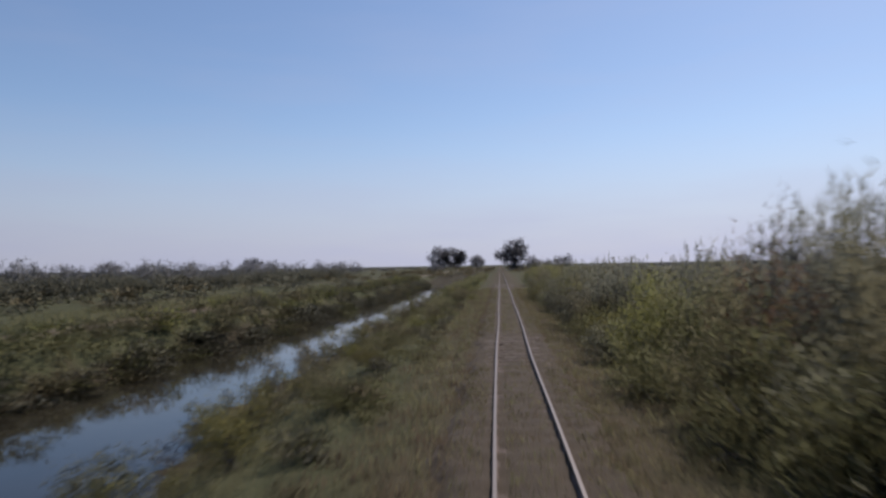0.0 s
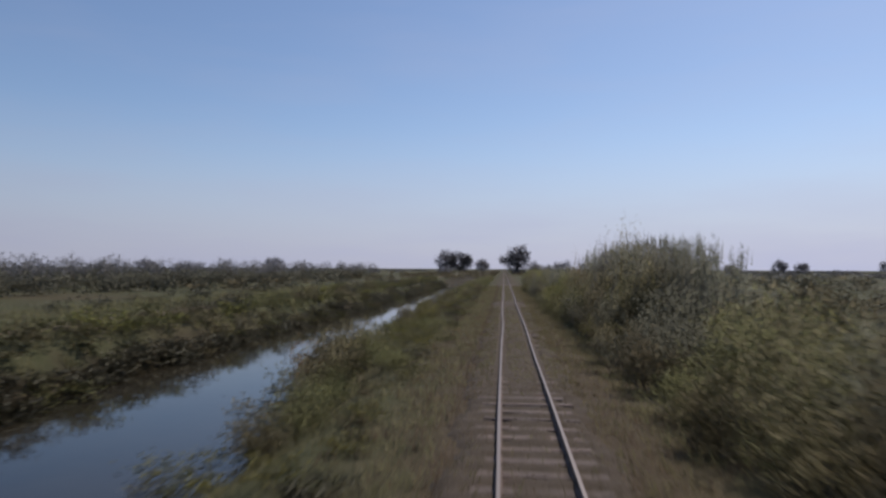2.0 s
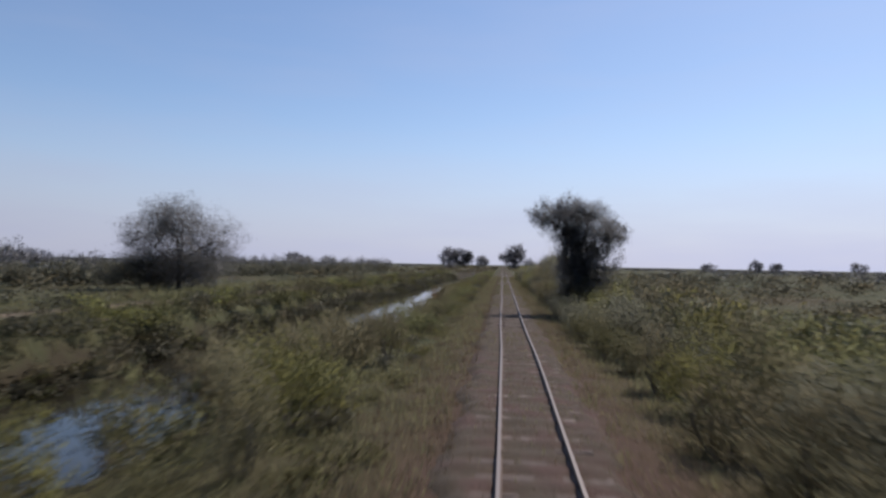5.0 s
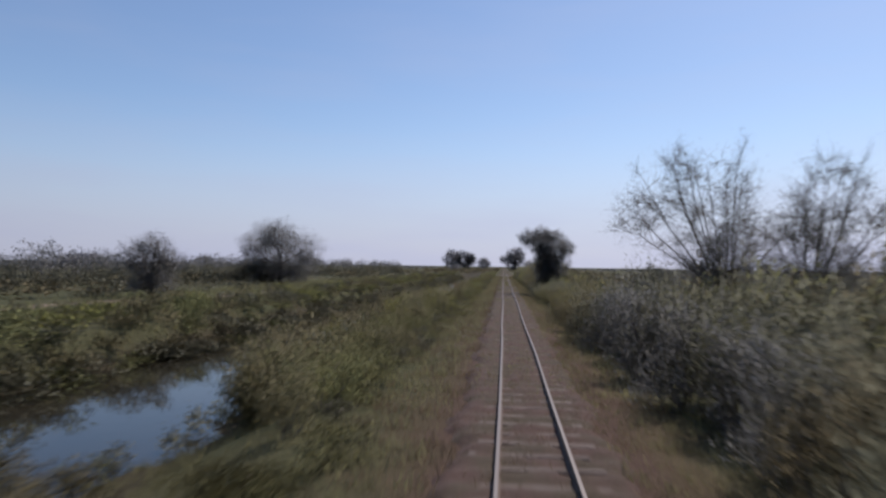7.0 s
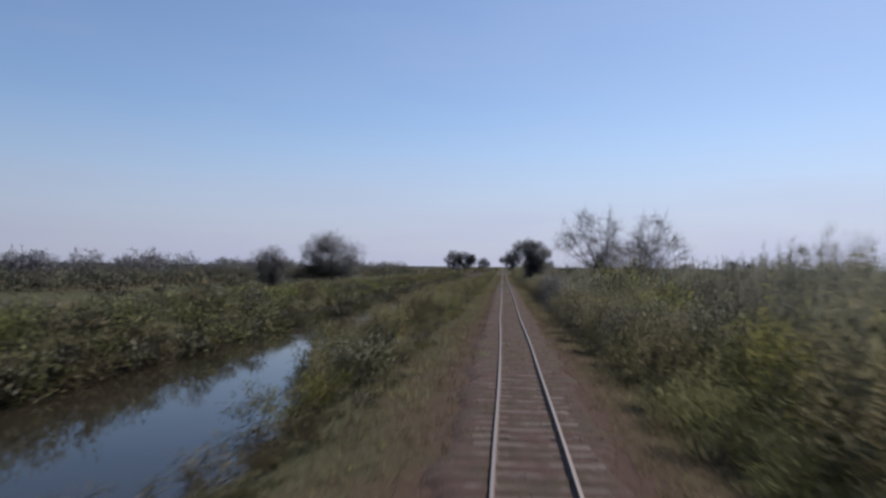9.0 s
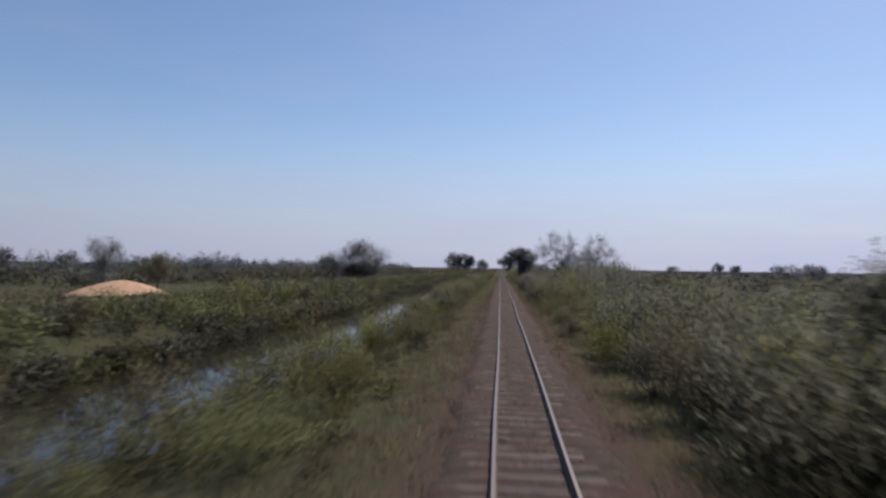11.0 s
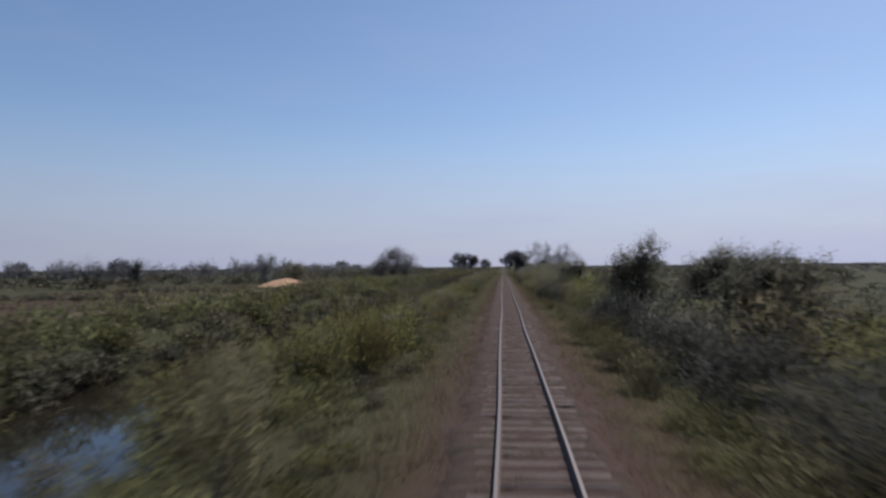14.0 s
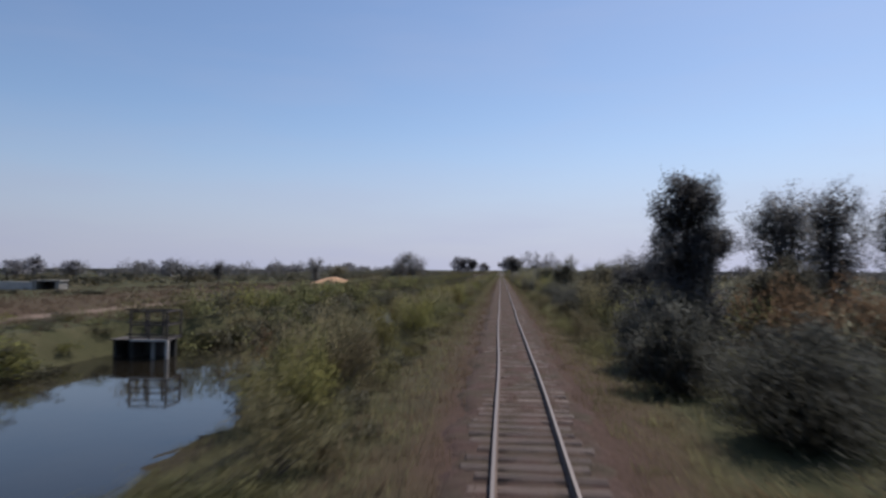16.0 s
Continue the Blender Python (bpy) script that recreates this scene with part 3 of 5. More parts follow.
def bush(kind, x, y, w, h, place, rng):
    """One bush, w across and h high, standing on the ground."""
    k = int(rng.integers(2))
    if (kind, k) not in MADE:
        ((lv, lf), (sv, sf)), mat = SHRUBS[kind][k]
        MADE[kind, k] = (mesh_of("foliage", lv, lf, mat, normals=mass_normals(lv, (0, 0, .2))), mesh_of("woody_base", sv, sf, TWIG))
    fo, st = MADE[kind, k]
    z = max(float(ground_z(x, y)), WATER_Z - 0.1)
    m = Matrix.Translation((x, y, z - 0.03)) @ Matrix.Rotation(rng.uniform(0, 6.28), 4, 'Z') @ Matrix.Diagonal((w, w * rng.uniform(.85, 1.2), h, 1))
    ob = root("bush", Matrix(), WORDS[kind] + " " + place, "bush", "bushes " + place)
    part("foliage", fo, ob)
    part("woody_base", st, ob)
    ob.matrix_basis = m
    return ob


def thicket(name, spots, label, fine=2, category="shrubs"):
    """A mass of shrubs as one object per leaf colour; spots: (kind, x, y, w, h, turn)."""
    by = {}
    for kind, x, y, w, h, a in spots:
        k = int(abs(x * 7 + y * 3)) % 2
        ((lv, lf), _), mat = (FEW, LIGHT, SHRUBS)[fine][kind][k]
        c, s = math.cos(a), math.sin(a)
        z = max(float(ground_z(x, y)), WATER_Z - 0.1)
        q = np.stack([(lv[:, 0] * c - lv[:, 1] * s) * w + x, (lv[:, 0] * s + lv[:, 1] * c) * w + y, lv[:, 2] * h + z - 0.03], 1)
        nr = mass_normals((q - (x, y, z)) / (w, w, h), (0, 0, .2)) / (w, w, h)
        by.setdefault(mat.name, (mat, [], []))[1].append((q, lf))
        by[mat.name][2].append(nr / np.linalg.norm(nr, axis=1, keepdims=True))
    obs = []
    for mat, chunks, nrm in by.values():
        v, f = join(chunks)
        obs.append(tagged(new(name, mesh_of(name, v, f, mat, normals=np.concatenate(nrm))), label, category, kind="stuff"))
    return obs


def tree(x, y, trunk, blobs, n_clump, per, leaf, mat, label, seed, bark=BARK, spread_c=0.3, width=0.45, up=0.15, shell=0.4, core=3, shoots=0, twigs=60, twig_r=0.02, group="", name="tree", r0=0.16):
    """A tree: tapered trunk, limbs to every mass of the crown, twigs, and clumps of leaves. Measures are from its foot."""
    rng = np.random.default_rng(seed)
    c, pick = in_blobs(rng, blobs, n_clump, shell)
    c[:, 2] = np.maximum(c[:, 2], 0.15)
    pts = np.repeat(c, per, 0) + rng.normal(size=(n_clump * per, 3)) * spread_c
    pts[:, 2] = np.maximum(pts[:, 2], 0.05)
    mids = np.repeat(np.array(blobs)[pick][:, :3], per, 0)
    crown = [leaves(rng, pts, leaf, leaf * width, up, outward(pts, mids - np.array([0, 0, .3])))]
    if core:
        c2, p2 = in_blobs(rng, [(*b[:3], *(q * .7 for q in b[3:])) for b in blobs], n_clump * core, .2)
        c2[:, 2] = np.maximum(c2[:, 2], .2)
        crown.append(leaves(rng, c2, leaf * 2.0, leaf * 1.2, up))
    for i in range(shoots):
        j = int(rng.integers(n_clump))
        d = c[j] - np.array(blobs[pick[j]][:3])
        d = d / (np.linalg.norm(d) + 1e-6) + np.array([0, 0, .9]) + rng.normal(size=3) * .25
        d /= np.linalg.norm(d)
        L = leaf * rng.uniform(3.0, 6.5)
        q = c[j] + d * L * np.linspace(0.1, 1, 9)[:, None] + rng.normal(size=(9, 3)) * leaf * .16
        crown.append(leaves(rng, q, leaf * .75, leaf * .3, .7))
    crown = join(crown)
    cv, bl = crown[0], np.array(blobs)
    near = np.argmin(np.stack([np.linalg.norm((cv - q[:3]) / q[3:6], axis=1) for q in bl], 1), 1)
    nrm = mass_normals((cv - bl[near, :3]) / bl[near, 3:6], (0, 0, -.25), seed)
    k = len(trunk)
    wood = [tube(trunk, [r0 * (1 - 0.6 * i / (k - 1)) for i in range(k)], 7)]
    nodes = []
    for b in blobs:
        d = [abs(t[2] - b[2] * 0.55) + 0.5 * math.dist(t[:2], b[:2]) for t in trunk]
        s = trunk[int(np.argmin(d))]
        p = bent(s, b[:3], rng, 0.08, 5)
        wood.append(tube(p, [r0 * 0.5, r0 * 0.42, r0 * 0.34, r0 * 0.26, r0 * 0.16], 5))
        nodes.append(p)
    for i in range(min(twigs, n_clump)):
        p = nodes[pick[i]]
        s = p[int(rng.integers(2, 5))]
        wood.append(tube(bent(s, c[i], rng, 0.1), [twig_r, twig_r * .8, twig_r * .55, twig_r * .25], 3))
    z = float(ground_z(x, y))
    ob = root(name, pose(x, y, z - 0.08), label, "tree", group)
    wv, wf = join(wood)
    part("trunk", mesh_of("trunk", wv, wf, bark, True), ob, "grey-brown trunk with branching limbs")
    part("crown", mesh_of("crown", *crown, mat, normals=nrm), ob)
    return ob

# ---- trees ----
rng = np.random.default_rng(11)
# the dark tree beside the track: leaning crown over a leafy column
tree(4.5, -34.6, [(0, 0, 0), (.1, 0, 1.2), (0, .1, 2.6), (-.3, 0, 4.0), (-.6, 0, 5.4)],
     [(0, 0, 1.428, 1.65, 1.65, 1.68), (-0.424, 0, 2.04, 1.54, 1.54, 1.68), (-0.53, 0, 3.774, 1.32, 1.43, 1.46), (0.424, 0, 3.264, 1.87, 1.76, 1.68), (0.424, 0, 4.998, 2.09, 1.98, 1.46), (-1.25, 0, 5.75, 1.6, 1.65, 1.25), (-2.5, 0, 6.25, 1.10, 1.21, 0.95), (-1.272, .2, 6.732, 1.32, 1.32, 0.78), (1.59, .1, 5.406, 1.10, 1.32, 1.01), (0.212, 0, 6.528, 1.43, 1.32, 0.78), (-1.0, 0, 4.75, 1.05, 1.15, 1.1), (-.95, 0, 3.1, 1.0, 1.1, 1.1)],
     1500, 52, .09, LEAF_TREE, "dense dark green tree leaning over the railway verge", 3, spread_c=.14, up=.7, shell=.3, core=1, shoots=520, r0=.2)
tree(-37.2, -11.5, [(0, 0, 0), (.1, 0, .6), (0, 0, 1.4)], [(-1.6, 0, 1.7, 2.4, 2.0, 1.7), (1.3, .2, 1.8, 2.5, 2.0, 1.8), (0, 0, 2.6, 2.2, 1.8, 1.3), (-2.8, 0, 1.2, 1.7, 1.6, 1.2)],
     330, 30, .13, LEAF_DARK, "dense dark bush at the foot of the willow-like tree", 43, spread_c=.24, up=.4, core=2, shoots=60, r0=.1, name="bush")
# two thin, half-bare trees whose branches fan out over the thicket
def fan_tree(x, y, left, right, h, stems, seed, label):
    """A tree of many thin stems that fan out from one foot; left and right: how far the crown reaches."""
    r = np.random.default_rng(seed)
    wood, leaf_at = [], []
    for i in range(stems):
        a = (i + .5 + r.uniform(-.3, .3)) / stems
        ex = left + (right - left) * a
        off = abs(2 * a - 1)
        tip = np.array([ex, r.uniform(-1.6, 1.6), h * (1 - .46 * off ** 2.4) * r.uniform(.86, 1.0)])
        foot = np.array([ex * .06, r.uniform(-.15, .15), 0.0])
        fork = np.array([ex * .28, tip[1] * .3, h * .34])
        pts = [foot, foot * .5 + fork * .5 + (0, 0, .2), fork, fork * .5 + tip * .5 + (ex * .10, 0, .15), tip]
        wood.append(tube([tuple(p) for p in pts], [.060, .050, .038, .022, .007], 5))
        line = np.array(pts)
        for j in range(20):
            t = r.uniform(1.35, 3.98)
            k = int(t)
            p = line[k] + (line[k + 1] - line[k]) * (t - k)
            d = np.array([ex * .12 + r.normal() * .8, r.normal() * .6, r.uniform(-.1, .9)])
            d *= r.uniform(.9, 2.1) * (1.25 - .2 * t) / np.linalg.norm(d)
            q = p + d
            mid = p + d * .55 + np.array([0, 0, .12])
            wood.append(tube([tuple(p), tuple(mid), tuple(q)], [.015, .010, .005], 3))
            for m in range(9):
                u = r.uniform(.25, 1.0)
                c = p + (q - p) * u
                e = c + (d * .35 + r.normal(size=3) * .28 + np.array([0, 0, r.uniform(-.15, .3)]))
                wood.append(tube([tuple(c), tuple((c + e) / 2 + r.normal(size=3) * .04), tuple(e)], [.007, .006, .004], 3))
                leaf_at.append(c + (e - c) * r.uniform(.2, 1.3, 15)[:, None] + r.normal(size=(15, 3)) * .12)
    lv, lf = leaves(r, np.concatenate(leaf_at), .08, .014, .5)
    ob = root("tree", pose(x, y, float(ground_z(x, y)) - .08), label, "tree")
    wv, wf = join([(v, np.concatenate([f[:, :3], f[:, [0, 2, 3]]])) for v, f in wood])
    part("trunk", mesh_of("trunk", wv, wf, TWIG, True), ob, "grey-brown stems and bare twigs")
    part("crown", mesh_of("crown", lv, lf, LEAF_GREY), ob, "sparse grey-green leaves")


fan_tree(8.5, -78.2, -4.4, 2.1, 8.7, 13, 5, "thin half-bare tree with fanned branches and sparse grey-green leaves")
fan_tree(11.3, -78.6, -1.5, 3.7, 7.7, 12, 6, "thin half-bare tree with fanned branches behind the thicket")
# round trees on the far side of the canal
tree(-33.9, -9.8, [(0, 0, 0), (.1, 0, 1.2), (0, .1, 3.0), (-.3, 0, 5.5)],
     [(0, 0, 3.502, 5.06, 4.62, 3.52), (-3.816, 0, 5.562, 3.52, 3.30, 3.08), (3.604, .4, 5.15, 3.63, 3.30, 2.86), (0.212, 0, 7.21, 3.96, 3.52, 2.86), (-1.696, 0, 7.622, 2.86, 2.86, 2.42), (2.12, 0, 2.06, 3.96, 3.74, 2.09), (-1.272, 0, 1.545, 3.96, 3.30, 1.65)],
     1000, 56, .13, LEAF_GREY, "broad round willow-like tree standing beyond the canal", 7, spread_c=.34, up=.7, shell=.3, core=3, shoots=420, twigs=120, twig_r=.035, r0=.3)
tree(-31.3, -50.4, [(0, 0, 0), (.1, 0, .9), (0, .1, 2.0), (.1, 0, 3.4)],
     [(0, 0, 2.2, 2.4, 2.2, 2.0), (-1.5, 0, 3.6, 1.6, 1.6, 1.6), (1.3, .2, 3.4, 1.7, 1.6, 1.6), (.1, 0, 4.4, 1.7, 1.6, 1.3), (0, 0, 1.1, 2.3, 2.0, 1.1)],
     420, 42, .11, LEAF_GREY, "grey-green bushy tree standing beyond the canal", 8, spread_c=.24, up=.7, shell=.3, core=3, shoots=260, twigs=80, twig_r=.025, r0=.16)
tree(-43.8, -99.7, [(0, 0, 0), (0, 0, 1.5), (.1, 0, 3.0), (0, 0, 4.6)],
     [(0, 0, 3.6, 1.8, 1.8, 2.2), (-1.0, 0, 4.9, 1.2, 1.2, 1.3), (1.1, 0, 5.0, 1.2, 1.2, 1.2), (0, 0, 1.6, 1.6, 1.6, 1.4)],
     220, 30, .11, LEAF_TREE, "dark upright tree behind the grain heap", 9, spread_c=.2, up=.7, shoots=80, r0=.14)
tree(-39.2, -96.8, [(0, 0, 0), (.1, 0, 1.0), (0, 0, 2.2)],
     [(-.9, 0, 2.6, 2.0, 1.7, 1.7), (1.2, 0, 2.7, 1.7, 1.6, 1.6), (0, 0, 3.6, 1.4, 1.4, 1.1)],
     200, 30, .11, LEAF_OLIVE, "low brownish tree behind the grain heap", 10, spread_c=.2, up=.4, r0=.12)
tree(-72.0, -110.5, [(0, 0, 0), (.1, 0, 1.2), (0, 0, 2.6)], [(-1.8, 0, 2.9, 2.4, 2, 2.2), (1.0, 0, 3.2, 2.2, 2, 2.1), (3.2, 0, 2.8, 1.8, 1.8, 1.9)],
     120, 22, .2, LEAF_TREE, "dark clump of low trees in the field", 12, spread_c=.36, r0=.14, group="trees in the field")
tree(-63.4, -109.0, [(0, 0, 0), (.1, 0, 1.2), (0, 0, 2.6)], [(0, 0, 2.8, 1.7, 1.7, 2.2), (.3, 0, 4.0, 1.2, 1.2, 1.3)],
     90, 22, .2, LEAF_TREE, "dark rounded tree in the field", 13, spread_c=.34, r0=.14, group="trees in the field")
# trees along the thicket on the other side of the track
VERGE = "trees in the trackside thicket"
tree(6.0, -227.7, [(0, 0, 0), (.1, 0, 1.5), (0, .1, 3.2), (.1, 0, 5.0)],
     [(-.2, -.4, 1.5, 1.6, 1.7, 1.7), (0, 0, 3.6, 1.3, 1.3, 1.6), (-.3, 0, 5.3, .95, 1.0, 1.2), (.5, 0, 5.6, .8, .9, .9), (.9, .1, 4.2, .8, .9, .8), (0, 0, 6.1, .7, .7, .55)],
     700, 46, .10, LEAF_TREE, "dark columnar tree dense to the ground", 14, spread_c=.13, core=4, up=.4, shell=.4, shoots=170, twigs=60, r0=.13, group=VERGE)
# bushes whose shaded side is put into the dark leaf colour
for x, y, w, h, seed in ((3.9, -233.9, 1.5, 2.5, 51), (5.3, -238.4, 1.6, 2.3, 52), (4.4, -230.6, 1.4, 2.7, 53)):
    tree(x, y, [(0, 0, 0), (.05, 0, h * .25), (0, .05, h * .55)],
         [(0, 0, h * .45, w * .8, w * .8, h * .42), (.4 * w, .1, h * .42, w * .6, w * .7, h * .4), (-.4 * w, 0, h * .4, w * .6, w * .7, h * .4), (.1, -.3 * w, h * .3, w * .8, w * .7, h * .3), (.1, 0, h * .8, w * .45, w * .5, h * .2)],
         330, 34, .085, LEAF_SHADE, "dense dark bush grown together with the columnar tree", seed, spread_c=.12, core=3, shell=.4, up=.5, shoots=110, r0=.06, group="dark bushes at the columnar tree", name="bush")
tree(8.5, -214.2, [(0, 0, 0), (.1, 0, 1.5), (0, .1, 3.2), (.1, 0, 4.6)],
     [(0, 0, 2.0, 1.8, 1.6, 1.9), (.1, 0, 4.7, 1.1, 1.1, 1.2), (0, 0, 3.5, 1.3, 1.3, 1.2), (1.7, 0, 3.6, 1.5, 1.4, 1.5), (-1.6, 0, 2.8, 1.3, 1.3, 1.4), (2.6, .1, 4.9, 1.0, 1.1, 1.1)],
     820, 38, .10, LEAF_TREE, "dark leafy tree with a stepped crown", 15, spread_c=.14, core=3, shell=.4, shoots=90, r0=.12, group=VERGE)
for k, (x, y, h, s) in enumerate(((14.6, -214.5, 7.9, 1.15), (17.6, -213.5, 8.2, 1.2), (20.9, -215.0, 8.0, 1.2))):
    tree(x, y, [(0, 0, 0), (.1, 0, 1.8), (0, .1, 3.6), (.1, 0, h - 2)],
         [(0, 0, h * .55, 1.7 * s, 1.7 * s, h * .3), (.4, 0, h * .8, 1.2 * s, 1.2 * s, h * .19), (-.6, 0, h * .72, 1.2 * s, 1.2 * s, h * .2), (0, 0, h * .3, 1.5, 1.5, h * .25)],
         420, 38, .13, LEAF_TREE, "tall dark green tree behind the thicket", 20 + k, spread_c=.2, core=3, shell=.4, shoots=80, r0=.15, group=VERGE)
for k, (x, y, h, w) in enumerate(((6.8, -209.0, 4.1, 1.3), (5.8, -186.0, 4.7, 1.3), (9.2, -193.5, 3.7, 1.6), (5.8, -158.3, 4.0, 1.3), (7.2, -196.5, 3.5, 1.3), (10.8, -202.0, 4.0, 1.6), (11.5, -222.0, 3.9, 1.6), (7.4, -171.0, 3.1, 1.3), (8.5, -188.2, 3.9, 1.2), (9.9, -187.0, 4.0, 1.2), (11.3, -186.0, 3.9, 1.3))):
    tree(x, y, [(0, 0, 0), (.05, 0, h * .3), (0, .05, h * .6)],
         [(0, 0, h * .42, w * 1.1, w * 1.1, h * .4), (.35 * w, 0, h * .76, w * .62, w * .7, h * .24), (-.45 * w, .1, h * .66, w * .6, w * .7, h * .24)],
         400, 30, .095, LEAF_DARK, "small dark green tree in the trackside thicket", 30 + k, spread_c=.14, core=3, shoots=50, shell=.4, r0=.08, group=VERGE)
tree(4.4, -23.5, [(0, 0, 0), (.1, 0, 1.17), (0, .1, 2.35), (.1, 0, 3.13)],
     [(0, 0, 3.11, .8, .8, .8), (.7, 0, 2.71, .6, .7, .6), (-.7, 0, 2.61, .6, .7, .7), (0, 0, 2.01, 1.1, 1.0, .9)],
     300, 24, .07, LEAF_GREY, "thin airy young tree in the trackside thicket", 41, bark=TWIG, spread_c=.16, width=.25, up=.8, shell=.3, core=0, twigs=300, twig_r=.010, r0=.05, group=VERGE)
tree(6.6, -26.5, [(0, 0, 0), (.1, 0, 1.2), (0, .1, 2.4)],
     [(0, 0, 2.0, 1.4, 1.4, 1.1), (.3, 0, 3.0, .8, .8, .6), (-.9, 0, 1.8, 1.1, 1.1, .9)],
     110, 30, .1, LEAF_OLIVE, "olive green shrubby tree in the trackside thicket", 42, spread_c=.2, r0=.07, group=VERGE)

# far trees on the plain, haze put into their leaf colour
FAR = "trees on the skyline"


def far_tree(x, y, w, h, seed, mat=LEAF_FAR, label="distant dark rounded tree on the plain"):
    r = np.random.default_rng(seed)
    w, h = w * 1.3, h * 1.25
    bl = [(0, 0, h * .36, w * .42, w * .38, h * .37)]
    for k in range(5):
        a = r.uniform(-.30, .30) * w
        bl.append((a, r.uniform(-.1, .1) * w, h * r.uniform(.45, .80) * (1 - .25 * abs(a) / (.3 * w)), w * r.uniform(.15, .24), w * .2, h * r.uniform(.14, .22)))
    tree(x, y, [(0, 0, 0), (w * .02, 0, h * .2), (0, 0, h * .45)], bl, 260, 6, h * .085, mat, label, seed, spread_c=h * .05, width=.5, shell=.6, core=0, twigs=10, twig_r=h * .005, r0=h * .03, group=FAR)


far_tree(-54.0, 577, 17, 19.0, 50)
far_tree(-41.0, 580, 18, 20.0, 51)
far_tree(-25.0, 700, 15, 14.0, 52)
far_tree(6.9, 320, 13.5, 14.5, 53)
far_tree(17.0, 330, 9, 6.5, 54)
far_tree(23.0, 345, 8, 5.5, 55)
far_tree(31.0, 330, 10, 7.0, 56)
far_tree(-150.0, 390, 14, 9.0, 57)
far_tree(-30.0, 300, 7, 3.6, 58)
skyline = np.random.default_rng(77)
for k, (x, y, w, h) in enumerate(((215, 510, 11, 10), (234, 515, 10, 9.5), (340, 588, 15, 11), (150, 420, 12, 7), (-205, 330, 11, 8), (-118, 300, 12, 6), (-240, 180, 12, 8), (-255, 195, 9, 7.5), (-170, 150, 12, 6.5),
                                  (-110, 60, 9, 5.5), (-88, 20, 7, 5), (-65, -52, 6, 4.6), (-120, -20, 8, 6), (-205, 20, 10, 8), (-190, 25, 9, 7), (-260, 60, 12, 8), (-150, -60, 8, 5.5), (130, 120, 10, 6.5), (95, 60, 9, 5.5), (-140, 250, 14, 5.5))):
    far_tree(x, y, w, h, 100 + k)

# ---- reeds ----
def reed_arrays(seed, n=34):
    """A stand of cane 1 m across and 1 m high: stalks, long leaves and plumes."""
    r = np.random.default_rng(seed)
    lv, st = [], []
    for k in range(n):
        a, d = r.uniform(0, 6.28), r.random() ** .5 * .5
        x, y, h = d * math.cos(a), d * math.sin(a), r.uniform(.72, 1.0)
        lx, ly = r.normal() * .05, r.normal() * .05
        st.append(tube([(x, y, -.03), (x + lx * .4, y + ly * .4, h * .5), (x + lx, y + ly, h * .9)], [.006, .005, .002], 3))
        t = r.uniform(.15, .92, 15)
        p = np.stack([x + lx * t, y + ly * t, h * t], 1) + r.normal(size=(15, 3)) * np.array([.03, .03, .01])
        lv.append(leaves(r, p, .16, .016, .55))
        p = np.stack([x + lx + r.normal(size=9) * .012, y + ly + r.normal(size=9) * .012, h * r.uniform(.86, 1.02, 9)], 1)
        lv.append(leaves(r, p, .07, .012, 1.2))
    return join(lv), join(st)


CANE = []
for k in range(3):
    (lv, lf), (sv, sf) = reed_arrays(60 + k)
    CANE.append((mesh_of("foliage", lv, lf, REED), mesh_of("cane_base", sv, sf, TWIG)))


def reed(x, y, w, h, r):
    fo, st = CANE[int(r.integers(3))]
    ob = root("reed_clump", Matrix(), "tall grey-green reeds with feathery plumes beside the track", "reeds", "reeds beside the track")
    part("foliage", fo, ob)
    part("cane_base", st, ob)
    ob.matrix_basis = Matrix.Translation((x, y, float(ground_z(x, y)) - .02)) @ Matrix.Rotation(r.uniform(0, 6.28), 4, 'Z') @ Matrix.Diagonal((w, w, h, 1))


for k in range(26):
    y = -3.5 + 17.0 * (k % 13) / 12 + rng.uniform(-.5, .5)
    x = (5.6 if k < 13 else 7.4) + rng.uniform(-.8, .9)
    reed(x, y, rng.uniform(1.9, 2.6), rng.uniform(4.0, 4.8), rng)
for k in range(24):
    reed(rng.uniform(5.2, 10.5), rng.uniform(-127, -104), rng.uniform(1.4, 2.0), rng.uniform(3.1, 3.9), rng)
for x, y, h in ((8.3, -2.0, 4.2), (8.6, 2.5, 4.3), (5.2, 18.0, 3.7), (6.4, 23.0, 3.6), (4.6, 28.0, 3.5), (6.0, 35.0, 3.5), (5.0, 44.0, 3.4)):
    reed(x, y, 2.2, h, rng)

# ---- bushes beside the track ----
def level(y, table):
    return float(np.interp(y, [a for a, b in table], [b for a, b in table]))


# height of the thicket's top along the track
RIGHT_TOP = [(-262, 2.2), (-230, 2.2), (-222, 2.8), (-216, 3.0), (-205, 2.7), (-190, 2.6), (-178, 2.2), (-164, 2.5), (-158, 3.0), (-150, 2.7), (-133, 2.5), (-120, 2.8), (-100, 2.6), (-95, 3.5), (-82, 3.4), (-76, 3.1),
             (-70, 2.4), (-42, 2.3), (-34, 2.2), (-30, 2.8), (-22, 3.0), (-14, 2.5), (-6, 2.8), (12, 3.2), (40, 3.3), (95, 3.0)]
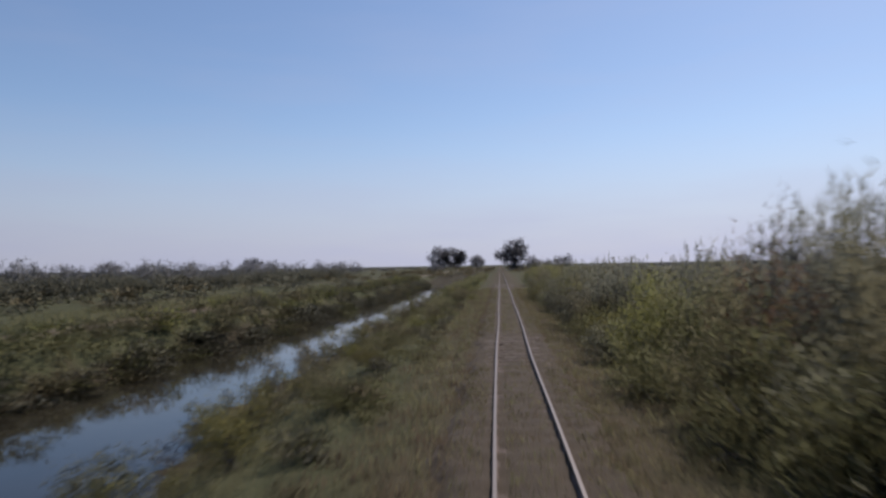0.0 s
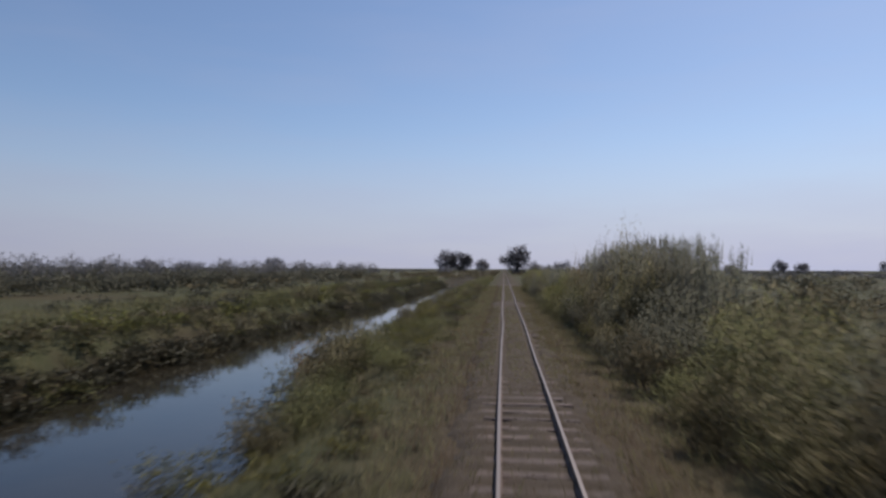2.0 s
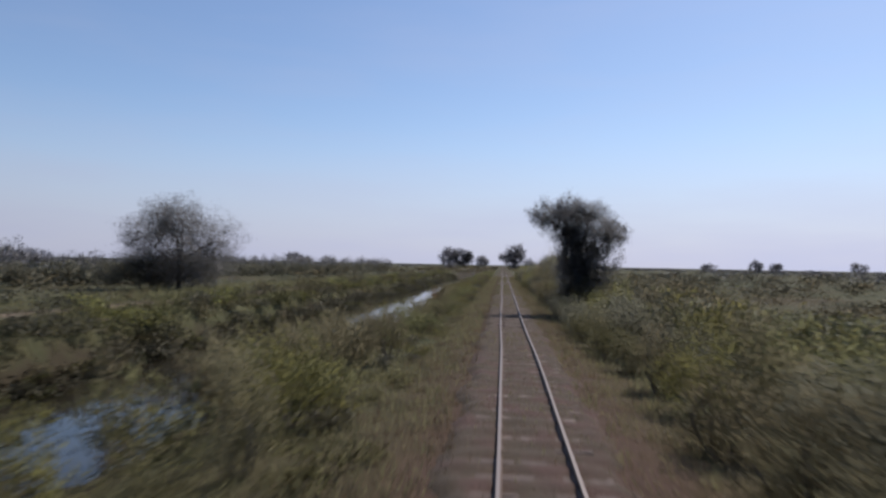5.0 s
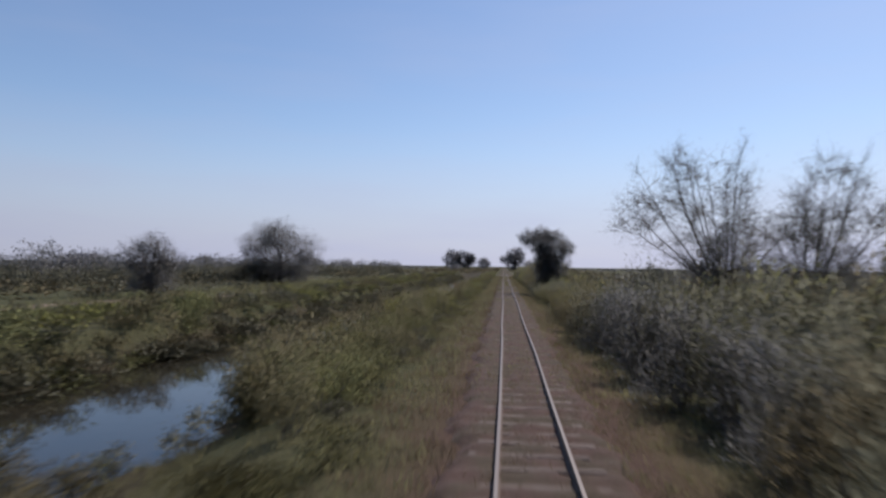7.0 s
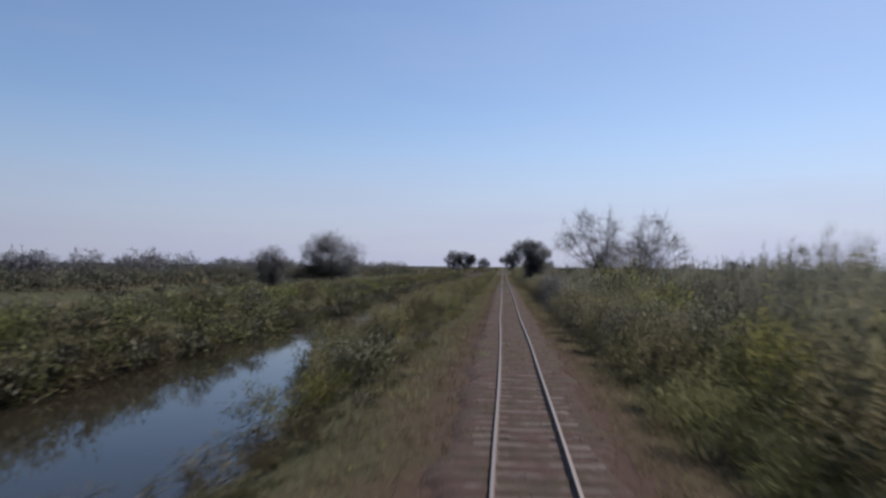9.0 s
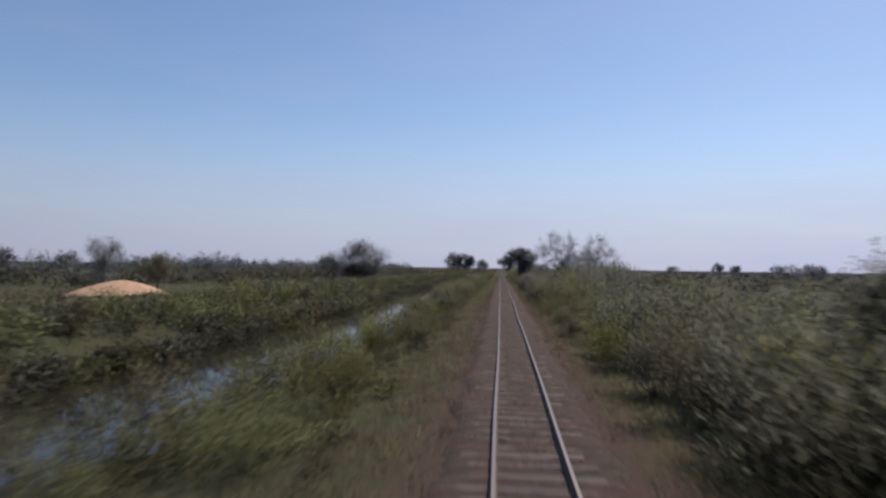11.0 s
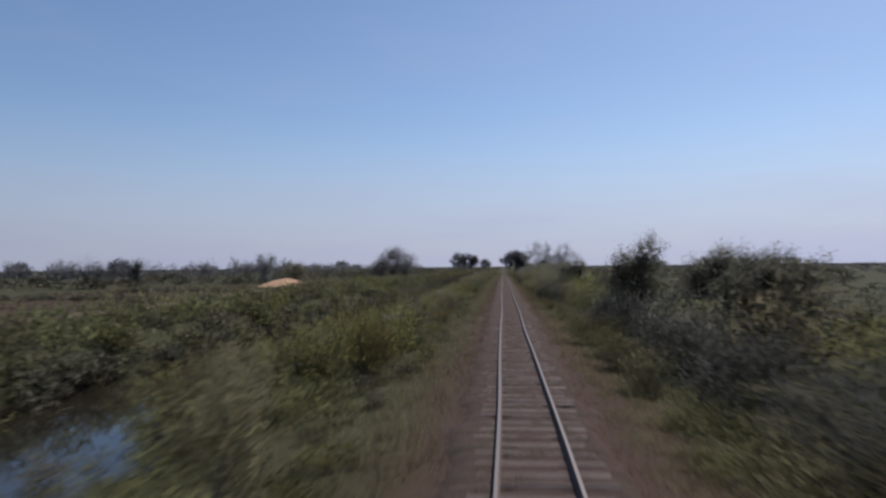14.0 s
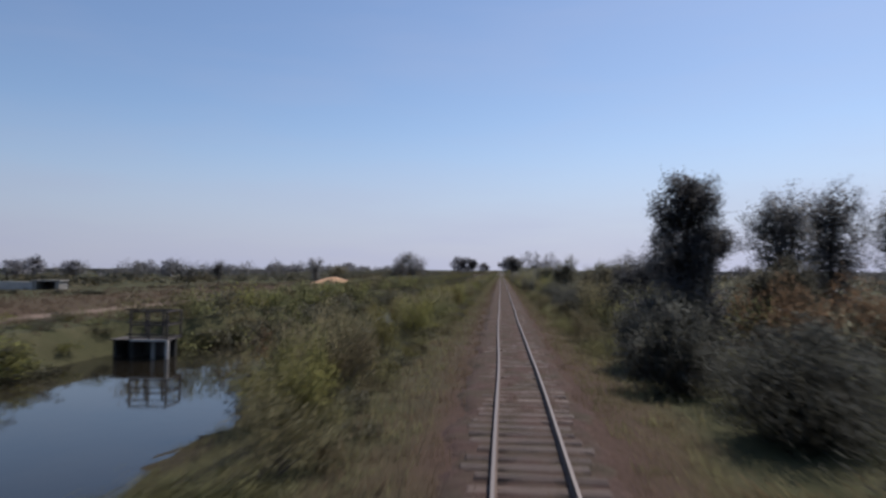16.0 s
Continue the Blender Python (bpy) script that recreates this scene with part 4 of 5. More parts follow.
# share of that height that the front row reaches
FRONT = [(-262, .55), (-232, .5), (-226, .5), (-216, .42), (-205, .42), (-195, .5), (-186, .55), (-180, .42), (-172, .45), (-166, .3), (-161, .3), (-158, .95), (-150, .95), (-140, .6), (-131, .45), (-124, .85), (-112, 1.0), (-100, .9), (-92, .85),
         (-80, .95), (-60, .8), (-44, .75), (-36, .8), (-26, .9), (-12, .7), (0, .75), (20, .8), (60, .8)]
PLACE_R = "beside the track"
kinds_r = ["dark", "round", "yellow", "dark", "loose", "low", "tall", "loose"]
y = -258.0
while y < 62:
    x = 3.2 + .3 * wob(y, 5.0, 2.1, .7) + rng.uniform(-.25, .35)
    kind = kinds_r[int(rng.integers(len(kinds_r)))]
    if -31 < y < -15 or -75 < y < -47:
        kind = ["yellow", "tall", "round", "loose"][int(rng.integers(4))]
    elif -47 < y < -33:
        kind = "dark"
    elif -229 < y < -166:
        kind = ["loose", "low", "tall", "round"][int(rng.integers(4))]
    elif -96 < y < -80:
        kind = "grey"
    if -245 < y < -228 and rng.random() < .5:
        kind = "rust"
    h = min(level(y, RIGHT_TOP) * level(y, FRONT) * rng.uniform(.6, 1.1), 2.6)
    if not -242 < y < -229:
        bush(kind, x, y, rng.uniform(1.4, 2.0) + .3 * h, h, PLACE_R, rng)
    y += rng.uniform(1.9, 3.6)
spots, back = [], []
for x0, f, w0, step in ((4.7, 1.0, 2.9, 2.9), (6.6, 1.12, 3.2, 3.2), (9.0, 1.0, 3.8, 3.0), (11.8, .9, 4.2, 3.4)):
    y = -260.0 + x0
    while y < (95 if x0 < 7 else 50):
        y += step * rng.uniform(.7, 1.35)
        if x0 > 6 and -31 > y > -37:
            continue
        tone = math.sin(y / 3.1 + x0) + .8 * math.sin(y / 7.3 - 2 * x0) + rng.normal() * .6
        if y < -165:
            tone += .5
        kind = "dark" if tone > .1 else ["round", "tall", "round", "yellow"][int(rng.integers(4))] if tone > -.7 else ["low", "loose", "round"][int(rng.integers(3))]
        if -31 < y < -15:
            kind = ["loose", "round", "tall", "dark"][int(rng.integers(4))]
        # slate: darker leaves stand in for shade within the thicket
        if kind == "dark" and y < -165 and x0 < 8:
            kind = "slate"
        big = rng.random() ** .8
        h = min(level(y, RIGHT_TOP) * f * (.52 + .56 * big), 3.1)
        (spots if x0 < 8 else back).append((kind, x0 + rng.uniform(-.6, .6), y, w0 * (.72 + .4 * big), h, rng.uniform(0, 6.28)))
for x, yy, h in ((4.5, -24.0, 2.6), (4.3, -20.5, 2.5), (4.9, -17.0, 2.7), (6.4, -22.5, 2.8), (4.7, -155.2, 2.7), (5.0, -152.6, 2.9), (5.3, -157.0, 3.0), (3.6, -159.6, 2.5), (4.8, -160.2, 2.9), (4.8, -198.5, 2.6), (5.0, -134.0, 2.6), (4.8, -117.0, 2.7)):
    spots.append(("dark" if yy < -100 else "round", x, yy, 2.9, h, yy))
for k in range(16):
    spots.append((('dark', 'round', 'tall', 'dark')[k % 4], 5.2 + 1.9 * (k % 4) + .5 * math.sin(3 * k), -98 + 1.45 * k, 3.6, 3.5 + .4 * math.sin(2.3 * k), 1.1 * k))
for x, yy, h in ((9.2, -229.0, 3.3), (8.2, -231.5, 2.9), (10.2, -232.0, 3.1), (11.6, -228.0, 3.2), (7.6, -229.6, 2.8)):
    spots.append(("rust", x, yy, 2.6, h, 1.0))
for k in range(14):
    spots.append((('tall', 'round', 'loose', 'tall', 'dark', 'rust', 'grey')[k % 7], 4.7 + .7 * (k % 3), -4.2 + 1.35 * k, 2.9, 3.3 + .35 * (k % 4), 1.7 * k))
for k in range(9):
    spots.append((('dark', 'round', 'tall')[k % 3], 3.9 + .4 * (k % 2), -4.5 + 2.2 * k, 2.3, 2.2 + .35 * (k % 3), 1.3 * k))
thicket("thicket", [q for q in spots if q[1] < 5.5], "dense dark green thicket of shrubs beside the track")
thicket("thicket_inner", [q for q in spots if q[1] >= 5.5], "dense dark green thicket of shrubs behind the verge bushes", 1)
thicket("thicket_behind", back, "dense dark green thicket of shrubs behind the verge", 0)

# ---- bushes on the canal's near bank ----
# height above the rails of the bank growth's top along the track
LEFT_TOP = [(-262, .3), (-244, .3), (-241, .9), (-236, 1.1), (-230, 1.5), (-224, 1.5), (-216, 1.4), (-212, 1.5), (-198, 1.6), (-193, 1.5), (-186, 1.2), (-180, 1.2), (-172, 1.2), (-166, 1.0), (-160, 1.1), (-140, 1.2),
            (-128, .4), (-124, -.8), (-121, .3), (-116, 1.1), (-108, 1.2), (-105, .2), (-97, .4), (-95.5, .8), (-93.5, 1.55), (-88, 1.5), (-86, .8), (-80, .7), (-74, 1.3), (-60, 1.5), (-50, .9), (-44, .95), (-42, .8), (-38, .85), (-34, .8), (-28, .4), (-23, -.4), (-18, -.3),
            (-14, .7), (-8, .7), (0, .3), (4, .1), (9, .35), (14, .4), (40, .6), (95, 1.0)]
PLACE_L = "on the canal bank"
second = [("dark", -4.4, -117.2, 2.3, 1.9, .4), ("dark", -5.0, -116.0, 2.0, 1.7, 1.4)]
y = -258.0
while y < 70:
    top = level(y, LEFT_TOP)
    for x0, fy in ((-4.6, 0.0), (-6.5, .9), (-8.3, .4)):
        x = x0 + rng.uniform(-.8, .8)
        if x0 < -7 and y < -233.5 or x0 < -5 and y < -235.5:
            continue
        if x < bank_x(y + fy) + .2:
            continue
        g = float(ground_z(x, y + fy))
        if x0 < -5 and (-103 < y < (-90.5 if x0 > -7 else -86) or x0 < -7 and -43 < y < -36):
            continue
        lid = -.3 if x0 < -5 and y > 4 else -.6 if x0 < -5 and -24 < y < -14 else (.55 if y > -87 else -.05) if x0 < -5 and -88 <= y < -79 else .2 if -7 < x0 < -5 and -214 < y < -207 else -.5 if x0 < -7 and -210 < y < -203.5 else .95 if x0 > -5 and -218 < y < -212 else .1 if x0 < -5 and -225 < y < -216 else .45 if x0 > -5 and -225 < y < -221 else (-.15 if x0 > -7 else -1.0) if x0 < -5 and -192 < y < -165 else .7 if -192 < y < -178 else 9.0
        h = min(min(top, lid) + rng.uniform(-.55, .35) - g, 2.7)
        if h < .3:
            continue
        kind = ["yellow", "loose", "round", "low", "loose", "tall", "low"][int(rng.integers(7))]
        if -235 < y < -170 and rng.random() < .12:
            kind = "rust"
        w = rng.uniform(1.3, 2.4)
        if x0 > -5:
            bush(kind, x, y + fy, w, h, PLACE_L, rng)
        else:
            second.append((kind, x, y + fy, w, h, rng.uniform(0, 6.28)))
    y += rng.uniform(2.2, 3.2)
for x, yy, h in ((-6.9, -103.6, 2.2), (-7.4, -101.6, 2.2), (-8.6, -99.2, 1.9), (-8.9, -97.0, 1.7), (-9.6, -94.6, 1.6), (-9.8, -98.5, 1.6), (-10.6, -95.6, 1.5), (-11.4, -92.4, 1.3), (-7.6, -96.6, 1.7), (-8.2, -94.6, 1.4)):
    second.append(("loose", x, yy, 2.2, h, .7 * yy))
for k in range(12):
    second.append((('loose', 'yellow', 'round', 'tall')[k % 4], -6.6 - .7 * (k % 3), -203.4 + .38 * k, 2.0, 2.3 + .1 * (k % 3), .9 * k))
for k in range(14):
    second.append((('loose', 'tall', 'rust', 'low')[k % 4], -6.1 - .55 * (k % 4), -8.2 + .46 * k, 2.0, 2.0 + .12 * (k % 3), .9 * k))
for k in range(8):
    second.append((('loose', 'yellow', 'round')[k % 3], -6.2 - .3 * (k % 3), -193.6 + .5 * k, 2.0, 2.05 + .1 * (k % 3), .7 * k))
for k in range(9):
    second.append((('loose', 'tall', 'rust')[k % 3], -5.7 - .45 * (k % 3), -191.4 + .5 * k, 1.9, 1.7 + .12 * (k % 3), 1.3 * k))
for k in range(10):
    second.append((('loose', 'tall', 'round', 'rust')[k % 4], -5.8 - .4 * (k % 3), -105.9 + .64 * k, 1.9, 1.95 + .12 * (k % 3), 1.9 * k))
for k in range(22):
    second.append((('loose', 'round', 'low', 'tall')[k % 4], -7.0 - .65 * (k % 4), -83.5 + .8 * k, 2.2, 1.75 + .2 * (k % 4), 1.1 * k))
for k in range(9):
    second.append((('loose', 'round', 'tall')[k % 3], -6.1 - .35 * (k % 3), -90.4 + .42 * k, 2.0, 2.2 + .1 * (k % 3), .8 * k))
for k in range(20):
    second.append((('loose', 'round', 'tall', 'low')[k % 4], -5.8 - .5 * (k % 4) + .25 * math.sin(4 * k), -233.4 + .40 * k, 2.0, 2.2 + .2 * (k % 4), .8 * k))
for k in range(24):
    second.append((('loose', 'tall', 'low', 'round')[k % 4], -6.0 - 1.25 * (k % 4) + .4 * math.sin(5 * k), -56.0 + .52 * k, 2.1, 1.7 + .28 * (k % 4) + .2 * math.sin(2 * k), .8 * k))
for x, yy, h in ((-8.3, -85.6, 1.9), (-8.9, -83.6, 1.9), (-7.3, -86.8, 1.9), (-6.5, -88.2, 1.8), (-8.0, -82.0, 1.8), (-6.8, -84.4, 1.8), (-9.2, -80.6, 1.8)):
    second.append(("loose" if yy < -84 else "round", x, yy, 2.3, h, .9 * yy))
thicket("bank_thicket", [q for q in second if q[1] > -7.4], "leafy green bushes on the slope down to the canal", 1)
thicket("bank_thicket_lower", [q for q in second if q[1] <= -7.4], "leafy green bushes low on the slope at the canal", 1)

for x, yy, h, w in ((-4.3, -198.6, 2.2, 2.6), (-5.2, -201.0, 2.3, 2.6), (-4.9, -196.0, 2.2, 2.4), (-4.4, -194.0, 2.0, 2.2), (-4.4, -146.0, 1.5, 2.2), (-4.6, -238.5, 1.5, 2.3), (-4.6, -218.4, 1.9, 2.2), (-5.0, -216.4, 1.8, 2.2), (-4.4, -220.6, 1.7, 2.0)):
    bush("yellow", x, yy, w, h, PLACE_L, rng)

# low growth along the water's edge and further ahead on the bank
spots = []
y = -229.0
while y < 150:
    x = bank_x(y) + rng.uniform(-.3, .6)
    spots.append((["low", "loose", "grey", "tall"][int(rng.integers(4))], x, y, rng.uniform(.8, 1.5), rng.uniform(.5, 1.1), rng.uniform(0, 6.28)))
    if y > 66:
        for x0 in (-4.5, -6.5):
            spots.append((["low", "loose", "round"][int(rng.integers(3))], x0 + rng.uniform(-.8, .8), y, rng.uniform(1.5, 2.4), rng.uniform(1.2, 1.9), rng.uniform(0, 6.28)))
    y += rng.uniform(1.3, 2.6)
thicket("bank_growth", spots, "low green growth at the edge of the canal", 0)

# knee-high weeds on the shoulder of the bank
spots = []
y = -258.0
while y < 70:
    spots.append((['low', 'loose', 'yellow', 'low', 'dark'][int(rng.integers(5))], rng.uniform(-4.0, -2.9), y, rng.uniform(.7, 1.4), rng.uniform(.3, .75), rng.uniform(0, 6.28)))
    y += rng.uniform(.7, 2.2)
thicket("bank_weeds", spots, "knee-high green weeds on the shoulder of the bank", 0)

# shrubs on the far bank
spots = []
y = -262.0
while y < 150:
    up = level(y, [(-262, 1.0), (-218, 1.1), (-212, 1.9), (-170, 1.8), (-122, 1.7), (-115, 2.1), (-95, 2.0), (-86, 1.35), (-40, 1.2), (150, 1.25)])
    for dx, h0 in ((.9, .8 * up), (.1, .9 * up), (-1.4, 1.15 * up), (-3.6, 1.1 * up), (-6.4, 1.0 * up)):
        if dx < -6 and not -150 < y < -55:
            continue
        x = far_x(y) - .6 + dx + rng.uniform(-.6, .6)
        if -224 < y < -214 and x > -26.5 or abs(x - road_x(y)) < 1.6:
            continue
        kind = ["low", "yellow", "round", "loose", "dark", "low", "tall"][int(rng.integers(7))]
        # darker leaf kinds at the water stand in for shade below the shrubs
        if dx > 0:
            kind = ["dark", "dark", "loose", "dark", "round"][int(rng.integers(5))]
        spots.append((kind, x, y + rng.uniform(-.8, .8), rng.uniform(2.2, 3.5), h0 * rng.uniform(.6, 1.25), rng.uniform(0, 6.28)))
    y += rng.uniform(1.7, 2.5)
for k in range(22):
    spots.append((("low", "loose", "yellow", "dark")[k % 4], -22.8 - 1.3 * (k % 5) + .5 * math.sin(4 * k), -227.0 + .75 * k, 1.8, .5 + .2 * (k % 3), 1.1 * k))
for x, yy, h in ((-20.9, -225.0, 1.7), (-21.8, -227.5, 1.9), (-22.4, -223.6, 1.5)):
    spots.append(("yellow", x, yy, 2.6, h, yy))
thicket("far_bank_shrubs", [q for q in spots if q[2] < -50], "olive and yellow-green shrubs along the far bank of the canal", 0)
thicket("far_bank_shrubs", [q for q in spots if q[2] >= -50], "olive and yellow-green shrubs along the far bank of the canal", 0)

# ---- scrub on the plain ----
NEAR_SCRUB = [shrub_arrays(200 + k, 380, .085, (LOW, ROUND)[k % 2], clump=8, spread_c=.07, width=.32, up=.4)[0] for k in range(4)]
FAR_SCRUB = [shrub_arrays(210 + k, 135, .15, (LOW, ROUND)[k % 2], clump=5, spread_c=.08, width=.38, up=.4)[0] for k in range(4)]


TREE_SCRUB = [shrub_arrays(220 + k, 600, .065, ROUND, clump=8, spread_c=.05, width=.5, up=.4)[0] for k in range(4)]


def scrub(name, spots, mat, label):
    ch, nrm = [], []
    for x, y, w, h in spots:
        lv, lf = (TREE_SCRUB if h > 4.3 and -160 < x < -50 else NEAR_SCRUB if (abs(x) < 30 and y < 60) or h > 3.1 and -130 < x < -50 else FAR_SCRUB)[int(abs(x * 13 + y * 7)) % 4]
        a = (x * 3.7 + y * 1.3) % 6.28
        c, s = math.cos(a), math.sin(a)
        z = float(ground_z(x, y))
        q = np.stack([(lv[:, 0] * c - lv[:, 1] * s) * w, (lv[:, 0] * s + lv[:, 1] * c) * w, lv[:, 2] * h], 1)
        nr = mass_normals(q / (w, w, h), (0, 0, .2)) / (w, w, h)
        nrm.append(nr / np.linalg.norm(nr, axis=1, keepdims=True))
        ch.append((q + (x, y, z - .05), lf))
    v, f = join(ch)
    tagged(new(name, mesh_of(name, v, f, mat, normals=np.concatenate(nrm))), label, "scrub", kind="stuff")


r2 = np.random.default_rng(21)
dark_s, green_s, far_s = [], [], []
for k in range(1150):
    d = 12 * (480 / 12) ** r2.random()
    side = -1 if k % 5 < 3 else 1
    x = side * d - (12 if side < 0 else 0)
    y = r2.uniform(-262, 140) if d < 120 else r2.uniform(-200, 700)
    if side < 0 and -64 < x < -23 and y < -95:
        continue
    if side < 0 and abs(x - road_x(y)) < 4.0:
        continue
    if side < 0 and x > -23.0:
        continue
    h = r2.uniform(.7, 1.7) if x > -38 and side < 0 else r2.uniform(1.4, 2.7) + min(d, 400) / 400 * 1.6
    w = h * r2.uniform(1.7, 3.0) * (1 + d / 200)
    # beyond 110 m the greyer leaf colour stands in for haze
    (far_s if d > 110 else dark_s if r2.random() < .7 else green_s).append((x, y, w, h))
for k in range(360):     # the wood edge beyond the road
    y = r2.uniform(-95, 220)
    x = -50 - r2.exponential(9.0)
    dark_s.append((x, y, r2.uniform(2.5, 5), r2.uniform(2.2, 3.7)))
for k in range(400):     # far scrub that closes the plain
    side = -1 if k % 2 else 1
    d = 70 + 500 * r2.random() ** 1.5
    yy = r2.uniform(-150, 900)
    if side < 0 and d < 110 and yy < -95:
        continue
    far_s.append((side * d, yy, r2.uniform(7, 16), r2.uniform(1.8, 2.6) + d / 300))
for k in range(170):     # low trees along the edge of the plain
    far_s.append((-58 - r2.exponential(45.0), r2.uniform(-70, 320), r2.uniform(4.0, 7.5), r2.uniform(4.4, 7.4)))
for k in range(90):     # low hedges in the field
    a, b = ((-48, -150), (-58, -175), (-47, -128))[k % 3]
    dark_s.append((a + r2.uniform(-9, 9), b + r2.uniform(-1.2, 1.2), r2.uniform(1.2, 2.4), r2.uniform(.5, 1.0)))
for k in range(300):
    y = r2.uniform(150, 520)
    x = r2.choice([-1, 1]) * r2.uniform(4.5, 45)
    green_s.append((x, y, r2.uniform(3, 5), r2.uniform(1.4, 2.6)))
scrub("scrub_dark", dark_s, LEAF_DARK, "dark scrub spread over the plain")
scrub("scrub_far", far_s, LEAF_GREY, "scrub and low trees far out on the plain, greyed as by haze")
scrub("scrub_green", green_s, LEAF_OLIVE, "olive green scrub spread over the plain")

# ---- grass ----
def off_rails(x):
    """False close to the rails, where wheels keep the weeds down."""
    return np.abs(np.abs(x) - .53) > .17


def grass(name, n, xs, mat, label, h0, h1, keep=None, seed=1, yr=(Y0 + 4, 80.0), wide=1.0):
    r = np.random.default_rng(seed)
    per = 12
    cx, cy = np.repeat(r.uniform(xs[0], xs[1], n // per), per), np.repeat(r.uniform(yr[0], yr[1], n // per), per)
    tall = np.repeat(r.uniform(.55, 1.2, n // per), per)
    n = len(cx)
    x, y = cx + r.normal(size=n) * .13, cy + r.normal(size=n) * .13
    ok = (x > xs[0]) & (x < xs[1])
    if keep is not None:
        ok &= keep(x, y, r)
    x, y = x[ok], y[ok]
    z = np.maximum(ground_z(x, y), np.where(np.abs(x) < 1.8, bed_z(x, y), -9)) - .02
    m = len(x)
    h = r.uniform(h0, h1, m) * tall[ok]
    a = r.uniform(0, 6.28, m)
    w = r.uniform(.006, .014, m) * wide
    lean = r.normal(size=(m, 2)) * (.32 * h)[:, None]
    b = np.stack([x, y, z], 1)
    s = np.stack([np.cos(a) * w, np.sin(a) * w, 0 * a], 1)
    t = b + np.stack([lean[:, 0], lean[:, 1], h], 1)
    v = np.stack([b - s, b + s, t], 1).reshape(-1, 3)
    tagged(new(name, mesh_of(name, v, np.arange(3 * m).reshape(-1, 3), mat)), label, "grass", kind="stuff")


grass("verge_grass", 190000, (-9.0, -1.4), GRASS_GREEN, "rough green grass on the canal bank", .12, .38, lambda x, y, r: (x > near_edge(y) + .4) & (r.random(len(x)) < ease(-1.5, -2.6, x - .7 * ease(-120, -70, y))), 3)
grass("dry_grass", 46000, (-3.4, -1.2), GRASS_DRY, "dry straw-coloured grass beside the rails", .08, .3, None, 4)
grass("verge_grass", 16000, (2.3, 3.8), GRASS_GREEN, "rough green grass at the foot of the thicket", .12, .42, None, 5)
grass("verge_grass", 40000, (1.2, 3.0), GRASS_GREEN, "rough green grass beside the rails", .08, .26, None, 15, yr=(-110.0, 80.0))
grass("verge_grass", 30000, (1.5, 3.0), GRASS_GREEN, "thin green grass beside the rails", .07, .22, None, 25, yr=(-258.0, -110.0))
grass("dry_grass", 34000, (1.2, 3.5), GRASS_DRY, "dry straw-coloured grass beside the rails", .06, .24, None, 6)
grass("track_weeds", 110000, (-1.3, 1.3), GRASS_GREEN, "low weeds growing between the sleepers", .04, .13, lambda x, y, r: off_rails(x) & (r.random(len(x)) < np.clip(bury(y) - .02, 0, 1) ** (7 - 4 * ease(-60, -20, y))), 7)
grass("track_grass", 60000, (-1.5, 1.6), GRASS_GREEN, "short green and brown grass over the buried sleepers", .05, .14, lambda x, y, r: off_rails(x) & (r.random(len(x)) < np.clip(bury(y) - .25, 0, 1) * (.25 + .75 * ease(.66, .78, np.abs(x)))), 17, yr=(-32.0, 70.0), wide=1.3)
grass("track_weeds_dry", 24000, (-1.4, 1.4), GRASS_DRY, "low dry weeds growing between the sleepers", .04, .14, lambda x, y, r: off_rails(x) & (r.random(len(x)) < np.clip(bury(y), .05, 1)), 8)
grass("field_grass", 90000, (-34, -18), GRASS_GREEN, "green grass on the land beyond the canal", .3, .75, lambda x, y, r: (y > -212) & (np.abs(x - road_x(y)) > 1.5) & (r.random(len(x)) < .35 + .65 * ease(-150, -100, y)), 9, wide=2.2)

grass("field_stubble", 50000, (-62, -23), GRASS_DRY, "thin dry stubble on the brown field", .12, .4, lambda x, y, r: np.abs(x - road_x(y)) > 1.3, 12, yr=(-262.0, -100.0), wide=2.5)

# ---- grain heap ----
def heap():
    r = np.random.default_rng(9)
    nr, na = 22, 56
    v, f = [], []
    for i in range(nr + 1):
        t = i / nr
        for j in range(na):
            a = 2 * math.pi * j / na
            rx, ry = 5.7 * (1 + .05 * math.sin(3 * a + 1)), 3.6 * (1 + .06 * math.sin(2 * a))
            z = 1.5 * (1 - t ** 1.45) ** 1.15 * (1 + .10 * math.sin(2 * a + .5) * t) - .12 * t * t + .03 * math.sin(9 * a + 11 * t)
            x = t * rx * math.cos(a) + .5 * (1 - t) * math.sin(2.0)
            v.append((x, t * ry * math.sin(a), max(z, -.1) + (r.normal() * .015)))
    for i in range(nr):
        for j in range(na):
            f.append((i * na + j, (i + 1) * na + j, (i + 1) * na + (j + 1) % na, i * na + (j + 1) % na))
    ob = new("grain_heap", mesh_of("grain_heap", np.array(v), np.array(f), GRAIN, True))
    ob.matrix_basis = pose(-38.3, -106.0, -.42, 0, 0, 8)
    tagged(ob, "large pale orange heap of harvested grain lying on the field", "grain heap")


heap()

